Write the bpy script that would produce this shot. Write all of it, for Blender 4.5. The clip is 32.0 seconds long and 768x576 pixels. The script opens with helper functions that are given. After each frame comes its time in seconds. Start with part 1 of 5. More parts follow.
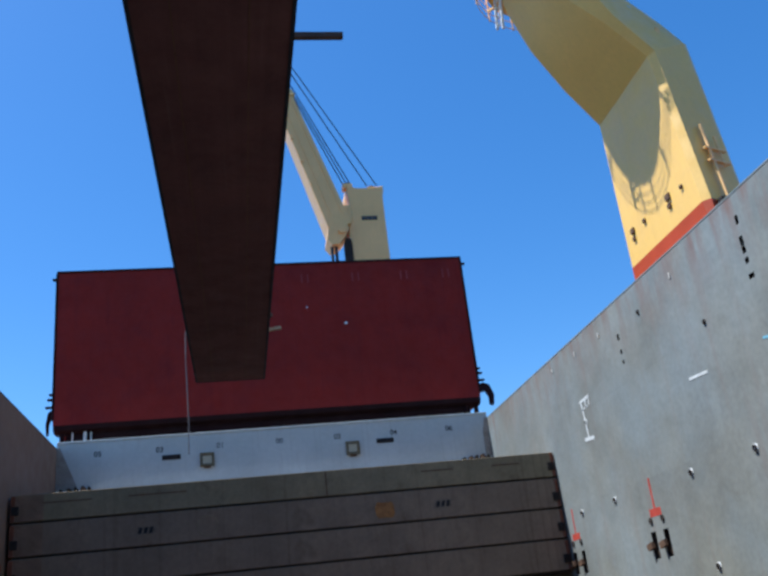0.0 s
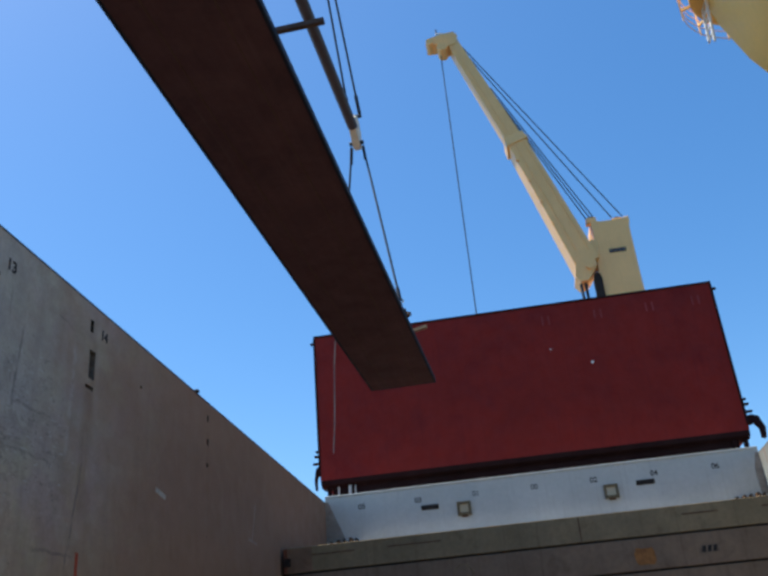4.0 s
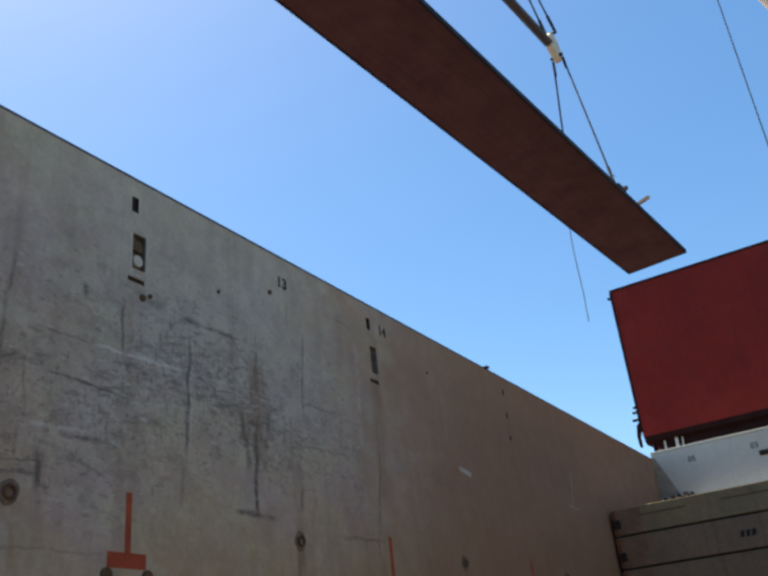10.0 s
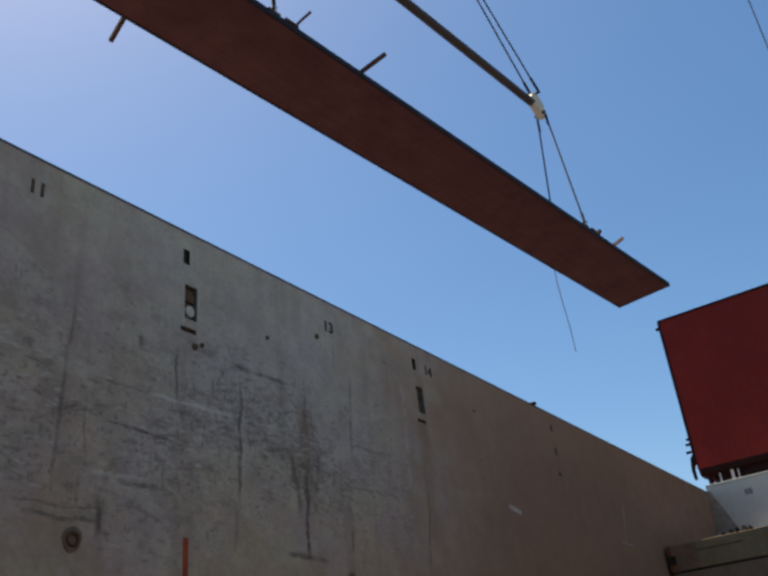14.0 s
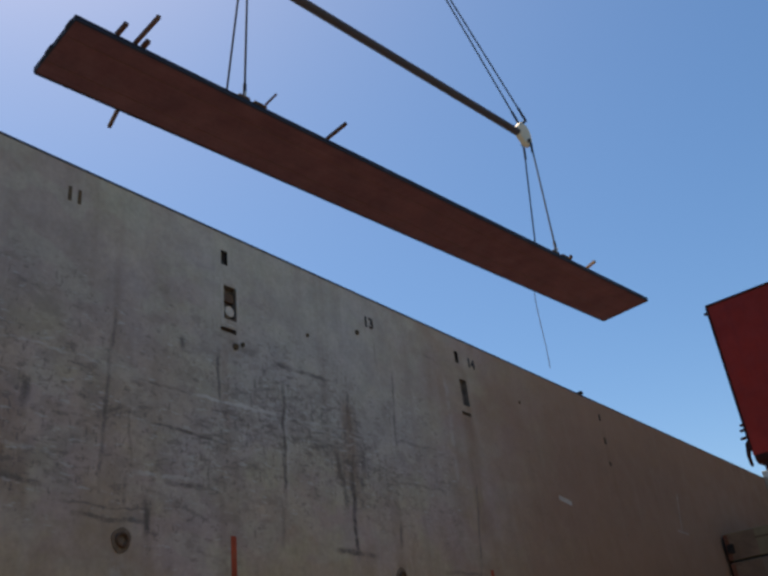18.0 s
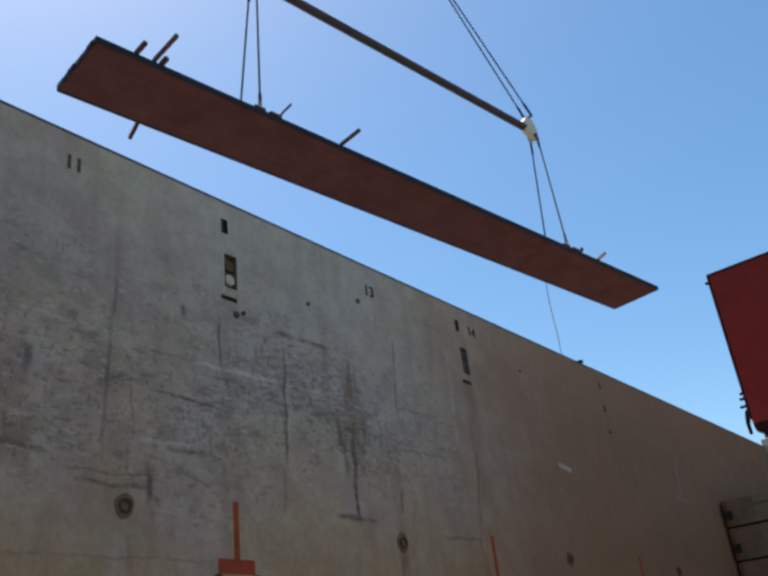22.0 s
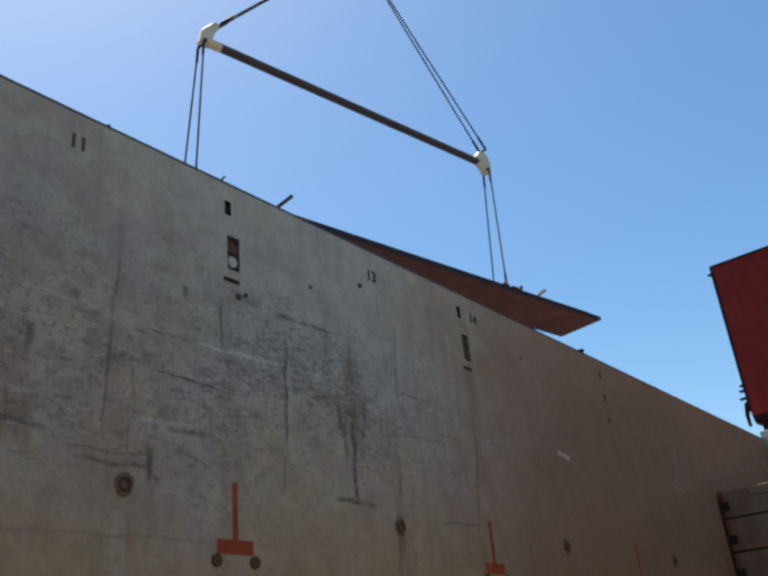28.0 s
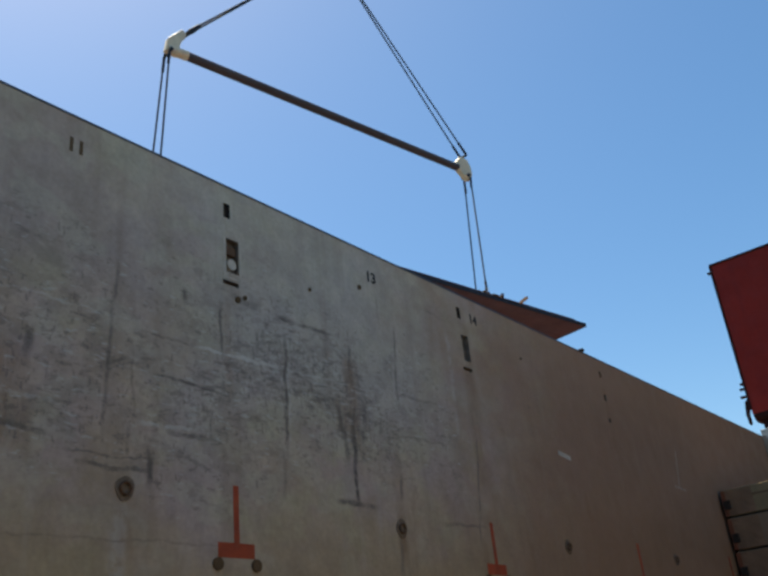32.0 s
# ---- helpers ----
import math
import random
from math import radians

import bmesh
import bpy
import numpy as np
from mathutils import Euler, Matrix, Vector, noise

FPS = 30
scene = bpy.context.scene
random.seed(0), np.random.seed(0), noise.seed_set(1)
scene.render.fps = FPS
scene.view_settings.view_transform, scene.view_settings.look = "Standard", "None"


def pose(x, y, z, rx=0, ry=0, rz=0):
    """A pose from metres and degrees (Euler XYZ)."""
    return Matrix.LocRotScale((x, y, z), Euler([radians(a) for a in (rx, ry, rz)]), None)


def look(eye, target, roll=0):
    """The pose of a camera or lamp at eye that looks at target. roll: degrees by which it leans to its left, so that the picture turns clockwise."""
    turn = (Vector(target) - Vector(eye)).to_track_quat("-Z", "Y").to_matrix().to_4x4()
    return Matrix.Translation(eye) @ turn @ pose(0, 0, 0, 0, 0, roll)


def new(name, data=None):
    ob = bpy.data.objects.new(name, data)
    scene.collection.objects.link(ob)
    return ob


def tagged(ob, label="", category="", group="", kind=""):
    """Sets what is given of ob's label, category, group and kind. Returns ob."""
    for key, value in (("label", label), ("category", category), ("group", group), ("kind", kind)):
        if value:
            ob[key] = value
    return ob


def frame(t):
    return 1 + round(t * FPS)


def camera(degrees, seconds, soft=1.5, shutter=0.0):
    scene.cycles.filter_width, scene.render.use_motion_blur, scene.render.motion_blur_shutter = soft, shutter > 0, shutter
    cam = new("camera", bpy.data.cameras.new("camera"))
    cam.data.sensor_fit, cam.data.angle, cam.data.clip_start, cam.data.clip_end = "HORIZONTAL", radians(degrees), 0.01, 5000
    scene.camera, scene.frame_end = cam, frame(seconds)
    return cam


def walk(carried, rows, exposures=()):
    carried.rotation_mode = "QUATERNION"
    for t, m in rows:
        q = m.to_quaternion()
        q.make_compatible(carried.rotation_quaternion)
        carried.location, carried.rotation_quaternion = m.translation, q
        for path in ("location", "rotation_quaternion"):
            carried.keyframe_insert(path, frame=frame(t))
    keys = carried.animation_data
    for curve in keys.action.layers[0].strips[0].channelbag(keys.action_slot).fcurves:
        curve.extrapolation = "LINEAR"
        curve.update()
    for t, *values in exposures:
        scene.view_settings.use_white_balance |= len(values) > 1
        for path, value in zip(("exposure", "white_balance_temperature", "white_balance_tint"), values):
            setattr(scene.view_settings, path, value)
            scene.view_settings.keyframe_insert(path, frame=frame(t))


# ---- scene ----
# A ship's open cargo hold, seen from inside. Floor of the hold at z = 0; x athwart, y ahead, z up.
B = 4.5            # height of the eye over the hold's floor
XL, XR = -7.86, 8.14
YE, YB = 32.2, -14.0
H = B + 7.17       # top of the hatch coaming at the sides
HE = B + 7.4       # its top at the end

cam = camera(48.22, 32.0, soft=3.0)
PATH = [
    (0, (-1.544, 0.209, 4.634), (-1.1891, 2.0384, 5.3598), -6.56),
    (0.5, (-1.381, 0.175, 4.623), (-0.8945, 1.9700, 5.3596), -4.01),
    (1, (-1.070, 0.194, 4.593), (-0.7379, 2.0240, 5.3277), -4.55),
    (1.5, (-1.440, 0.095, 4.803), (-1.1873, 1.9366, 5.5407), -1.87),
    (2, (-1.283, -0.316, 4.599), (-1.3599, 1.4750, 5.4859), -1.05),
    (2.5, (-0.956, -0.397, 4.491), (-1.0043, 1.4107, 5.3449), -2.33),
    (3, (-0.889, -0.341, 4.502), (-0.9717, 1.4622, 5.3593), -2.82),
    (3.5, (-0.740, -0.217, 4.526), (-0.9001, 1.5754, 5.3911), -3.91),
    (4, (-0.592, -0.093, 4.550), (-0.8284, 1.6885, 5.4229), -4.99),
    (4.5, (-0.525, -0.037, 4.561), (-0.7958, 1.7400, 5.4373), -5.48),
    (5, (-0.711, 0.294, 4.744), (-0.8460, 2.1281, 5.5300), -7.35),
    (5.5, (-0.674, 0.271, 4.824), (-1.0387, 2.0568, 5.6463), -7.19),
    (6, (-0.720, 0.274, 4.886), (-1.3123, 1.9545, 5.7949), -6.74),
    (6.5, (-0.614, 0.199, 4.859), (-1.2201, 1.8500, 5.8101), -8.85),
    (7, (-0.285, 0.196, 4.710), (-0.7622, 1.9924, 5.4469), -9.92),
    (7.5, (-0.115, 0.265, 4.671), (-0.1034, 2.2033, 5.1635), -10.24),
    (8, (-0.237, 0.428, 4.762), (-0.4581, 2.3462, 5.2848), -9.56),
    (8.5, (-0.056, 0.407, 4.708), (-0.6958, 2.2030, 5.3126), -3.78),
    (9, (0.047, 0.445, 4.761), (-0.8442, 2.0748, 5.5025), -2.17),
    (9.5, (0.154, 0.414, 4.656), (-0.7381, 1.9940, 5.4977), -4.39),
    (10, (0.222, 0.378, 4.647), (-0.6893, 1.9348, 5.5110), -6.05),
    (10.5, (0.361, 0.355, 4.601), (-0.5823, 1.8778, 5.4897), -7.06),
    (11, (0.407, 0.385, 4.633), (-0.5572, 1.8825, 5.5427), -8.14),
    (11.5, (0.459, 0.344, 4.737), (-0.5438, 1.8071, 5.6625), -6.74),
    (12, (0.488, 0.338, 4.724), (-0.4864, 1.7992, 5.6806), -6.63),
    (12.5, (0.522, 0.284, 4.641), (-0.4493, 1.7313, 5.6213), -6.25),
    (13, (0.515, 0.277, 4.633), (-0.4694, 1.7288, 5.5946), -6.60),
    (13.5, (0.519, 0.208, 4.777), (-0.4816, 1.6703, 5.7047), -4.83),
    (14, (0.428, 0.135, 4.667), (-0.5461, 1.6063, 5.6087), -6.10),
    (14.5, (0.552, 0.121, 4.585), (-0.4830, 1.5138, 5.5798), -4.62),
    (15, (0.534, 0.134, 4.593), (-0.5026, 1.5270, 5.5865), -4.80),
    (15.5, (0.494, 0.163, 4.611), (-0.5456, 1.5559, 5.6014), -5.21),
    (16, (0.454, 0.193, 4.629), (-0.5886, 1.5848, 5.6162), -5.62),
    (16.5, (0.436, 0.206, 4.637), (-0.6082, 1.5980, 5.6230), -5.80),
    (17, (0.423, 0.223, 4.644), (-0.6371, 1.6224, 5.6016), -6.30),
    (17.5, (0.405, 0.251, 4.656), (-0.6514, 1.6584, 5.6051), -6.76),
    (18, (0.430, 0.253, 4.632), (-0.6242, 1.6638, 5.5793), -6.90),
    (18.5, (0.454, 0.234, 4.635), (-0.6141, 1.6393, 5.5760), -6.87),
    (19, (0.440, 0.236, 4.640), (-0.6322, 1.6401, 5.5773), -6.62),
    (19.5, (0.454, 0.243, 4.640), (-0.6118, 1.6561, 5.5697), -7.15),
    (20, (0.436, 0.253, 4.623), (-0.6343, 1.6669, 5.5482), -7.00),
    (20.5, (0.429, 0.253, 4.598), (-0.6482, 1.6698, 5.5105), -6.51),
    (21, (0.439, 0.254, 4.627), (-0.6390, 1.6779, 5.5280), -6.82),
    (21.5, (0.438, 0.259, 4.631), (-0.6398, 1.6883, 5.5235), -6.84),
    (22, (0.445, 0.263, 4.597), (-0.6381, 1.6916, 5.4839), -6.79),
    (22.5, (0.437, 0.268, 4.614), (-0.6447, 1.7055, 5.4870), -7.08),
    (23, (0.424, 0.272, 4.623), (-0.6571, 1.7088, 5.4994), -6.82),
    (23.5, (0.411, 0.263, 4.598), (-0.6730, 1.7002, 5.4693), -6.33),
    (24, (0.418, 0.266, 4.603), (-0.6699, 1.7042, 5.4677), -5.86),
    (24.5, (0.420, 0.267, 4.593), (-0.6725, 1.7050, 5.4526), -6.03),
    (25, (0.415, 0.267, 4.576), (-0.6779, 1.7062, 5.4325), -5.89),
    (25.5, (0.411, 0.275, 4.606), (-0.6808, 1.7237, 5.4482), -5.87),
    (26, (0.430, 0.275, 4.613), (-0.6582, 1.7247, 5.4587), -6.27),
    (26.5, (0.437, 0.270, 4.607), (-0.6546, 1.7107, 5.4624), -6.57),
    (27, (0.437, 0.270, 4.602), (-0.6560, 1.7093, 5.4575), -6.40),
    (27.5, (0.436, 0.270, 4.590), (-0.6591, 1.7063, 5.4467), -6.02),
    (28, (0.436, 0.269, 4.577), (-0.6623, 1.7033, 5.4360), -5.63),
    (28.5, (0.436, 0.269, 4.572), (-0.6637, 1.7019, 5.4311), -5.46),
    (29, (0.403, 0.283, 4.586), (-0.7063, 1.7159, 5.4321), -5.12),
    (29.5, (0.415, 0.264, 4.623), (-0.6978, 1.6967, 5.4655), -5.12),
    (30, (0.432, 0.262, 4.608), (-0.6744, 1.6878, 5.4697), -5.41),
    (30.5, (0.412, 0.266, 4.608), (-0.6942, 1.6925, 5.4699), -5.08),
    (31, (0.423, 0.267, 4.606), (-0.6770, 1.6967, 5.4703), -5.73),
    (31.5, (0.421, 0.284, 4.600), (-0.6757, 1.7183, 5.4592), -6.13),
    (32, (0.431, 0.276, 4.593), (-0.6656, 1.7107, 5.4536), -6.11),
]
EXPOSURES = [(0.0, 0.85, 5650, 9), (1.0, 0.99, 5900, 9), (2.5, 1.0, 5800, 8), (4.5, 1.08, 7150, 9), (6.0, 1.18, 7450, 8), (7.0, 0.83, 7450, 9), (8.0, 1.15, 6750, 7), (9.0, 1.49, 7600, 5), (10.0, 1.29, 8150, 9.5), (11.0, 1.19, 8350, 11.5), (12.0, 0.94, 8350, 11.5), (13.0, 0.84, 8550, 12.5), (17.0, 0.79, 8450, 16.5), (19.0, 0.86, 8450, 14.5), (21.0, 0.94, 8550, 13.5), (22.0, 1.16, 8550, 9.5), (23.0, 1.06, 8550, 9.5), (26.0, 1.14, 8550, 9.5), (32.0, 0.99, 8350, 8.5)]
walk(cam, [(t, look(eye, target, roll)) for t, eye, target, roll in PATH], EXPOSURES)

# ---- light: clear sky, high sun over the port side ----
SUN = Vector((-0.400, 0.075, 0.913)).normalized()
world = bpy.data.worlds.new("sky")
scene.world = world
world.use_nodes = True
wn = world.node_tree.nodes
sky = wn.new("ShaderNodeTexSky")
sky.sky_type = "NISHITA"
sky.sun_disc = False
sky.sun_elevation = math.asin(SUN.z)
sky.sun_rotation = math.atan2(SUN.x, SUN.y)
sky.air_density, sky.dust_density, sky.ozone_density = 1.0, 0.65, 3.5
deep = wn.new("ShaderNodeHueSaturation")
deep.inputs["Saturation"].default_value = 1.28
world.node_tree.links.new(sky.outputs[0], deep.inputs["Color"])
world.node_tree.links.new(deep.outputs[0], wn["Background"].inputs[0])
wn["Background"].inputs[1].default_value = 0.1
lamp = bpy.data.lights.new("sun", "SUN")
lamp.energy, lamp.angle, lamp.color = 5.0, radians(0.53), (1.0, 0.95, 0.86)
sun = new("sun", lamp)
sun.matrix_world = look((0, 0, 80), Vector((0, 0, 80)) - SUN)


# ---- materials ----
def ramp(nt, fac, stops):
    n = nt.nodes.new("ShaderNodeValToRGB")
    el = n.color_ramp.elements
    while len(el) < len(stops):
        el.new(0.5)
    for e, (p, c) in zip(el, stops):
        e.position, e.color = p, (c, c, c, 1) if isinstance(c, (int, float)) else (*c, 1)
    nt.links.new(fac, n.inputs[0])
    return n.outputs[0]


def tex_noise(nt, vec, scale, detail=4.0, stretch=(1, 1, 1), rough=0.55, turn=(0, 0, 0)):
    m = nt.nodes.new("ShaderNodeMapping")
    m.inputs["Scale"].default_value = stretch
    m.inputs["Rotation"].default_value = turn
    nt.links.new(vec, m.inputs["Vector"])
    n = nt.nodes.new("ShaderNodeTexNoise")
    n.inputs["Scale"].default_value, n.inputs["Detail"].default_value = scale, detail
    n.inputs["Roughness"].default_value = rough
    nt.links.new(m.outputs[0], n.inputs["Vector"])
    return n.outputs[0]


def mix(nt, fac, a, b, mode="MIX"):
    n = nt.nodes.new("ShaderNodeMix")
    n.data_type, n.blend_type = "RGBA", mode
    for i, v in ((0, fac), (6, a), (7, b)):
        if isinstance(v, (int, float)):
            n.inputs[i].default_value = v
        elif isinstance(v, tuple):
            n.inputs[i].default_value = (*v, 1)
        else:
            nt.links.new(v, n.inputs[i])
    return n.outputs[2]


def times(nt, a, b):
    n = nt.nodes.new("ShaderNodeMath")
    n.operation = "MULTIPLY"
    for i, v in ((0, a), (1, b)):
        if isinstance(v, (int, float)):
            n.inputs[i].default_value = v
        else:
            nt.links.new(v, n.inputs[i])
    return n.outputs[0]


def begin(name):
    m = bpy.data.materials.new(name)
    m.use_nodes = True
    nt = m.node_tree
    tc = nt.nodes.new("ShaderNodeTexCoord")
    return m, nt, tc.outputs["Object"], nt.nodes["Principled BSDF"]


def finish(nt, bsdf, col, vec, rough, metal=0.0, bump=0.02, bscale=30.0):
    bsdf.inputs["Specular IOR Level"].default_value = 0.5 if rough < 0.55 else 0.22
    nt.links.new(col, bsdf.inputs["Base Color"])
    bsdf.inputs["Metallic"].default_value = metal
    r = ramp(nt, tex_noise(nt, vec, 2.0), [(0.3, max(rough - 0.12, 0.05)), (0.7, min(rough + 0.12, 1.0))])
    nt.links.new(r, bsdf.inputs["Roughness"])
    if bump:
        b = nt.nodes.new("ShaderNodeBump")
        b.inputs["Strength"].default_value, b.inputs["Distance"].default_value = 0.6, bump
        nt.links.new(tex_noise(nt, vec, bscale, 5.0), b.inputs["Height"])
        nt.links.new(b.outputs[0], bsdf.inputs["Normal"])


def paint(name, base, rough=0.5, metal=0.0, var=0.18, scale=1.2, stain=None, stain_at=(0.58, 0.72), stain_scale=2.5, streak=0.0, bump=0.004, bscale=25.0):
    """Painted or bare surface: tone at two scales, stains and downward streaks."""
    m, nt, vec, bsdf = begin(name)
    big = ramp(nt, tex_noise(nt, vec, scale, 5.0), [(0.3, 1.0 - var), (0.7, 1.0 + var * 0.6)])
    fine = ramp(nt, tex_noise(nt, vec, scale * 14, 3.0), [(0.25, 1.0 - var * 0.6), (0.75, 1.0 + var * 0.4)])
    col = mix(nt, 1.0, mix(nt, 1.0, base, big, "MULTIPLY"), fine, "MULTIPLY")
    if stain:
        col = mix(nt, times(nt, ramp(nt, tex_noise(nt, vec, stain_scale, 8.0, rough=0.7), [(stain_at[0], 0.0), (stain_at[1], 1.0)]), 0.8), col, stain)
        if streak:
            s = ramp(nt, tex_noise(nt, vec, 3.0, 6.0, (3.0, 3.0, 0.12)), [(0.56, 0.0), (0.75, 1.0)])
            col = mix(nt, times(nt, s, streak), col, stain)
    finish(nt, bsdf, col, vec, rough, metal, bump, bscale)
    return m


def hold_paint(name, base, pale, dirt, rust, wear, z_wear, far_dirt):
    """Grey paint of the hold's sides: pale and dirty fields, downward streaks, and scuffs where cargo has rubbed."""
    m, nt, vec, bsdf = begin(name)
    xyz = nt.nodes.new("ShaderNodeSeparateXYZ")
    nt.links.new(vec, xyz.inputs[0])
    col = mix(nt, ramp(nt, tex_noise(nt, vec, 0.28, 5.0, rough=0.6), [(0.38, 0.0), (0.66, 1.0)]), base, pale)
    low = nt.nodes.new("ShaderNodeMapRange")
    low.inputs["From Min"].default_value, low.inputs["From Max"].default_value = z_wear[0] + 0.9, z_wear[0] - 1.3
    wob = nt.nodes.new("ShaderNodeMath")
    wob.operation = "ADD"
    nt.links.new(xyz.outputs[2], wob.inputs[0])
    nt.links.new(ramp(nt, tex_noise(nt, vec, 0.5, 5.0), [(0.2, 0.0), (0.8, 1.0)]), wob.inputs[1])
    nt.links.new(wob.outputs[0], low.inputs["Value"])
    col = mix(nt, times(nt, low.outputs[0], 0.75), col, dirt)
    ahead = nt.nodes.new("ShaderNodeMapRange")
    ahead.inputs["From Min"].default_value, ahead.inputs["From Max"].default_value = 11.5, 17.0
    wob2 = nt.nodes.new("ShaderNodeMath")
    wob2.operation = "ADD"
    nt.links.new(xyz.outputs[1], wob2.inputs[0])
    nt.links.new(times(nt, ramp(nt, tex_noise(nt, vec, 0.35, 5.0), [(0.2, 0.0), (0.8, 1.0)]), 4.0), wob2.inputs[1])
    nt.links.new(wob2.outputs[0], ahead.inputs["Value"])
    col = mix(nt, times(nt, ahead.outputs[0], far_dirt), col, rust)
    col = mix(nt, 1.0, col, ramp(nt, tex_noise(nt, vec, 0.75, 6.0, rough=0.65, turn=(0.3, 0, 0)), [(0.3, 0.9), (0.7, 1.07)]), "MULTIPLY")
    cool = ramp(nt, tex_noise(nt, vec, 0.3, 4.0, turn=(0.8, 0.1, 0)), [(0.4, 0.0), (0.62, 1.0)])
    col = mix(nt, times(nt, cool, 0.5), col, tuple(c * k for c, k in zip(pale, (0.86, 0.96, 1.12))))
    # plates: each a shade of its own, 2.95 m long and 2.4 m high
    br = nt.nodes.new("ShaderNodeTexBrick")
    br.offset, br.inputs["Scale"].default_value = 0.0, 1.0
    br.inputs["Brick Width"].default_value, br.inputs["Row Height"].default_value = 2.95, 2.4
    br.inputs["Mortar Size"].default_value, br.inputs["Mortar Smooth"].default_value = 0.012, 0.4
    br.inputs["Color1"].default_value, br.inputs["Color2"].default_value = (0.95, 0.95, 0.95, 1), (1.03, 1.03, 1.02, 1)
    br.inputs["Mortar"].default_value = (0.95, 0.94, 0.93, 1)
    sw = nt.nodes.new("ShaderNodeCombineXYZ")
    nt.links.new(xyz.outputs[1], sw.inputs[0])
    nt.links.new(xyz.outputs[2], sw.inputs[1])
    nt.links.new(sw.outputs[0], br.inputs["Vector"])
    col = mix(nt, 1.0, col, br.outputs["Color"], "MULTIPLY")
    col = mix(nt, 1.0, col, ramp(nt, tex_noise(nt, vec, 9.0, 6.0), [(0.25, 0.88), (0.75, 1.1)]), "MULTIPLY")
    # streaks that run down
    st = ramp(nt, tex_noise(nt, vec, 1.0, 7.0, (1, 3.6, 0.22)), [(0.53, 0.0), (0.72, 1.0)])
    col = mix(nt, times(nt, st, 0.34 * wear), col, rust)
    pale_st = ramp(nt, tex_noise(nt, vec, 1.0, 6.0, (1, 2.6, 0.3), 0.6, (0.05, 0, 0)), [(0.56, 0.0), (0.74, 1.0)])
    col = mix(nt, times(nt, pale_st, 0.35 * wear), col, pale)
    # the belt where cargo has rubbed: clumps of short scuffs, upright scores and bared patches
    def window(sock, lo, hi, soft):
        a, c = nt.nodes.new("ShaderNodeMapRange"), nt.nodes.new("ShaderNodeMapRange")
        for n, p, q in ((a, lo - soft, lo + soft), (c, hi + soft, hi - soft)):
            n.interpolation_type = "SMOOTHSTEP"
            n.inputs["From Min"].default_value, n.inputs["From Max"].default_value = p, q
            nt.links.new(sock, n.inputs["Value"])
        return times(nt, a.outputs[0], c.outputs[0])
    belt = times(nt, window(wob.outputs[0], z_wear[0] + 1.2, z_wear[1] + 0.2, 0.9), window(wob2.outputs[0], -20.0, 13.6, 1.6))
    field = times(nt, belt, ramp(nt, tex_noise(nt, vec, 0.5, 4.0), [(0.36, 0.15), (0.6, 1.0)]))
    clump = ramp(nt, tex_noise(nt, vec, 1.5, 5.0, (1, 1, 1.3)), [(0.42, 0.0), (0.62, 1.0)])
    flake = ramp(nt, tex_noise(nt, vec, 4.6, 9.0, (1, 1.0, 2.2), 0.7, (0.12, 0, 0)), [(0.5, 0.0), (0.64, 1.0)])
    soot = tuple(c * 0.32 for c in rust)
    col = mix(nt, times(nt, times(nt, clump, field), 0.22 * wear), col, soot)
    col = mix(nt, times(nt, times(nt, times(nt, flake, clump), field), 0.95 * wear), col, soot)
    score = ramp(nt, tex_noise(nt, vec, 1.0, 6.0, (1, 9.0, 0.9), 0.65, (0.04, 0, 0)), [(0.57, 0.0), (0.68, 1.0)])
    col = mix(nt, times(nt, times(nt, score, field), 0.55 * wear), col, soot)
    scr = ramp(nt, tex_noise(nt, vec, 1.2, 6.0, (1, 0.7, 7.0), 0.62, (0.1, 0, 0)), [(0.6, 0.0), (0.68, 1.0)])
    col = mix(nt, times(nt, times(nt, scr, field), 0.6 * wear), col, soot)
    lite = ramp(nt, tex_noise(nt, vec, 1.1, 5.0, (1, 0.5, 8.0), 0.6, (-0.07, 0, 0)), [(0.62, 0.0), (0.7, 1.0)])
    col = mix(nt, times(nt, times(nt, lite, belt), 0.45 * wear), col, tuple(min(c * 1.35, 0.7) for c in pale))
    speck = ramp(nt, tex_noise(nt, vec, 3.2, 7.0, rough=0.75), [(0.66, 0.0), (0.71, 1.0)])
    col = mix(nt, times(nt, speck, 0.6 * wear), col, soot)
    # brown runs under the coaming bar
    runs = ramp(nt, tex_noise(nt, vec, 1.0, 6.0, (1, 2.4, 0.45), 0.65), [(0.45, 0.0), (0.66, 1.0)])
    top = nt.nodes.new("ShaderNodeMapRange")
    top.inputs["From Min"].default_value, top.inputs["From Max"].default_value = H - 1.5, H - 0.2
    nt.links.new(xyz.outputs[2], top.inputs["Value"])
    col = mix(nt, times(nt, times(nt, runs, top.outputs[0]), 0.9), col, rust)
    finish(nt, bsdf, col, vec, 0.62, 0.0, 0.02, 1.6)
    return m


def calc(nt, op, a, b=0.0, c=0.0):
    n = nt.nodes.new("ShaderNodeMath")
    n.operation = op
    for i, v in enumerate((a, b, c)):
        if isinstance(v, (int, float)):
            n.inputs[i].default_value = v
        else:
            nt.links.new(v, n.inputs[i])
    return n.outputs[0]


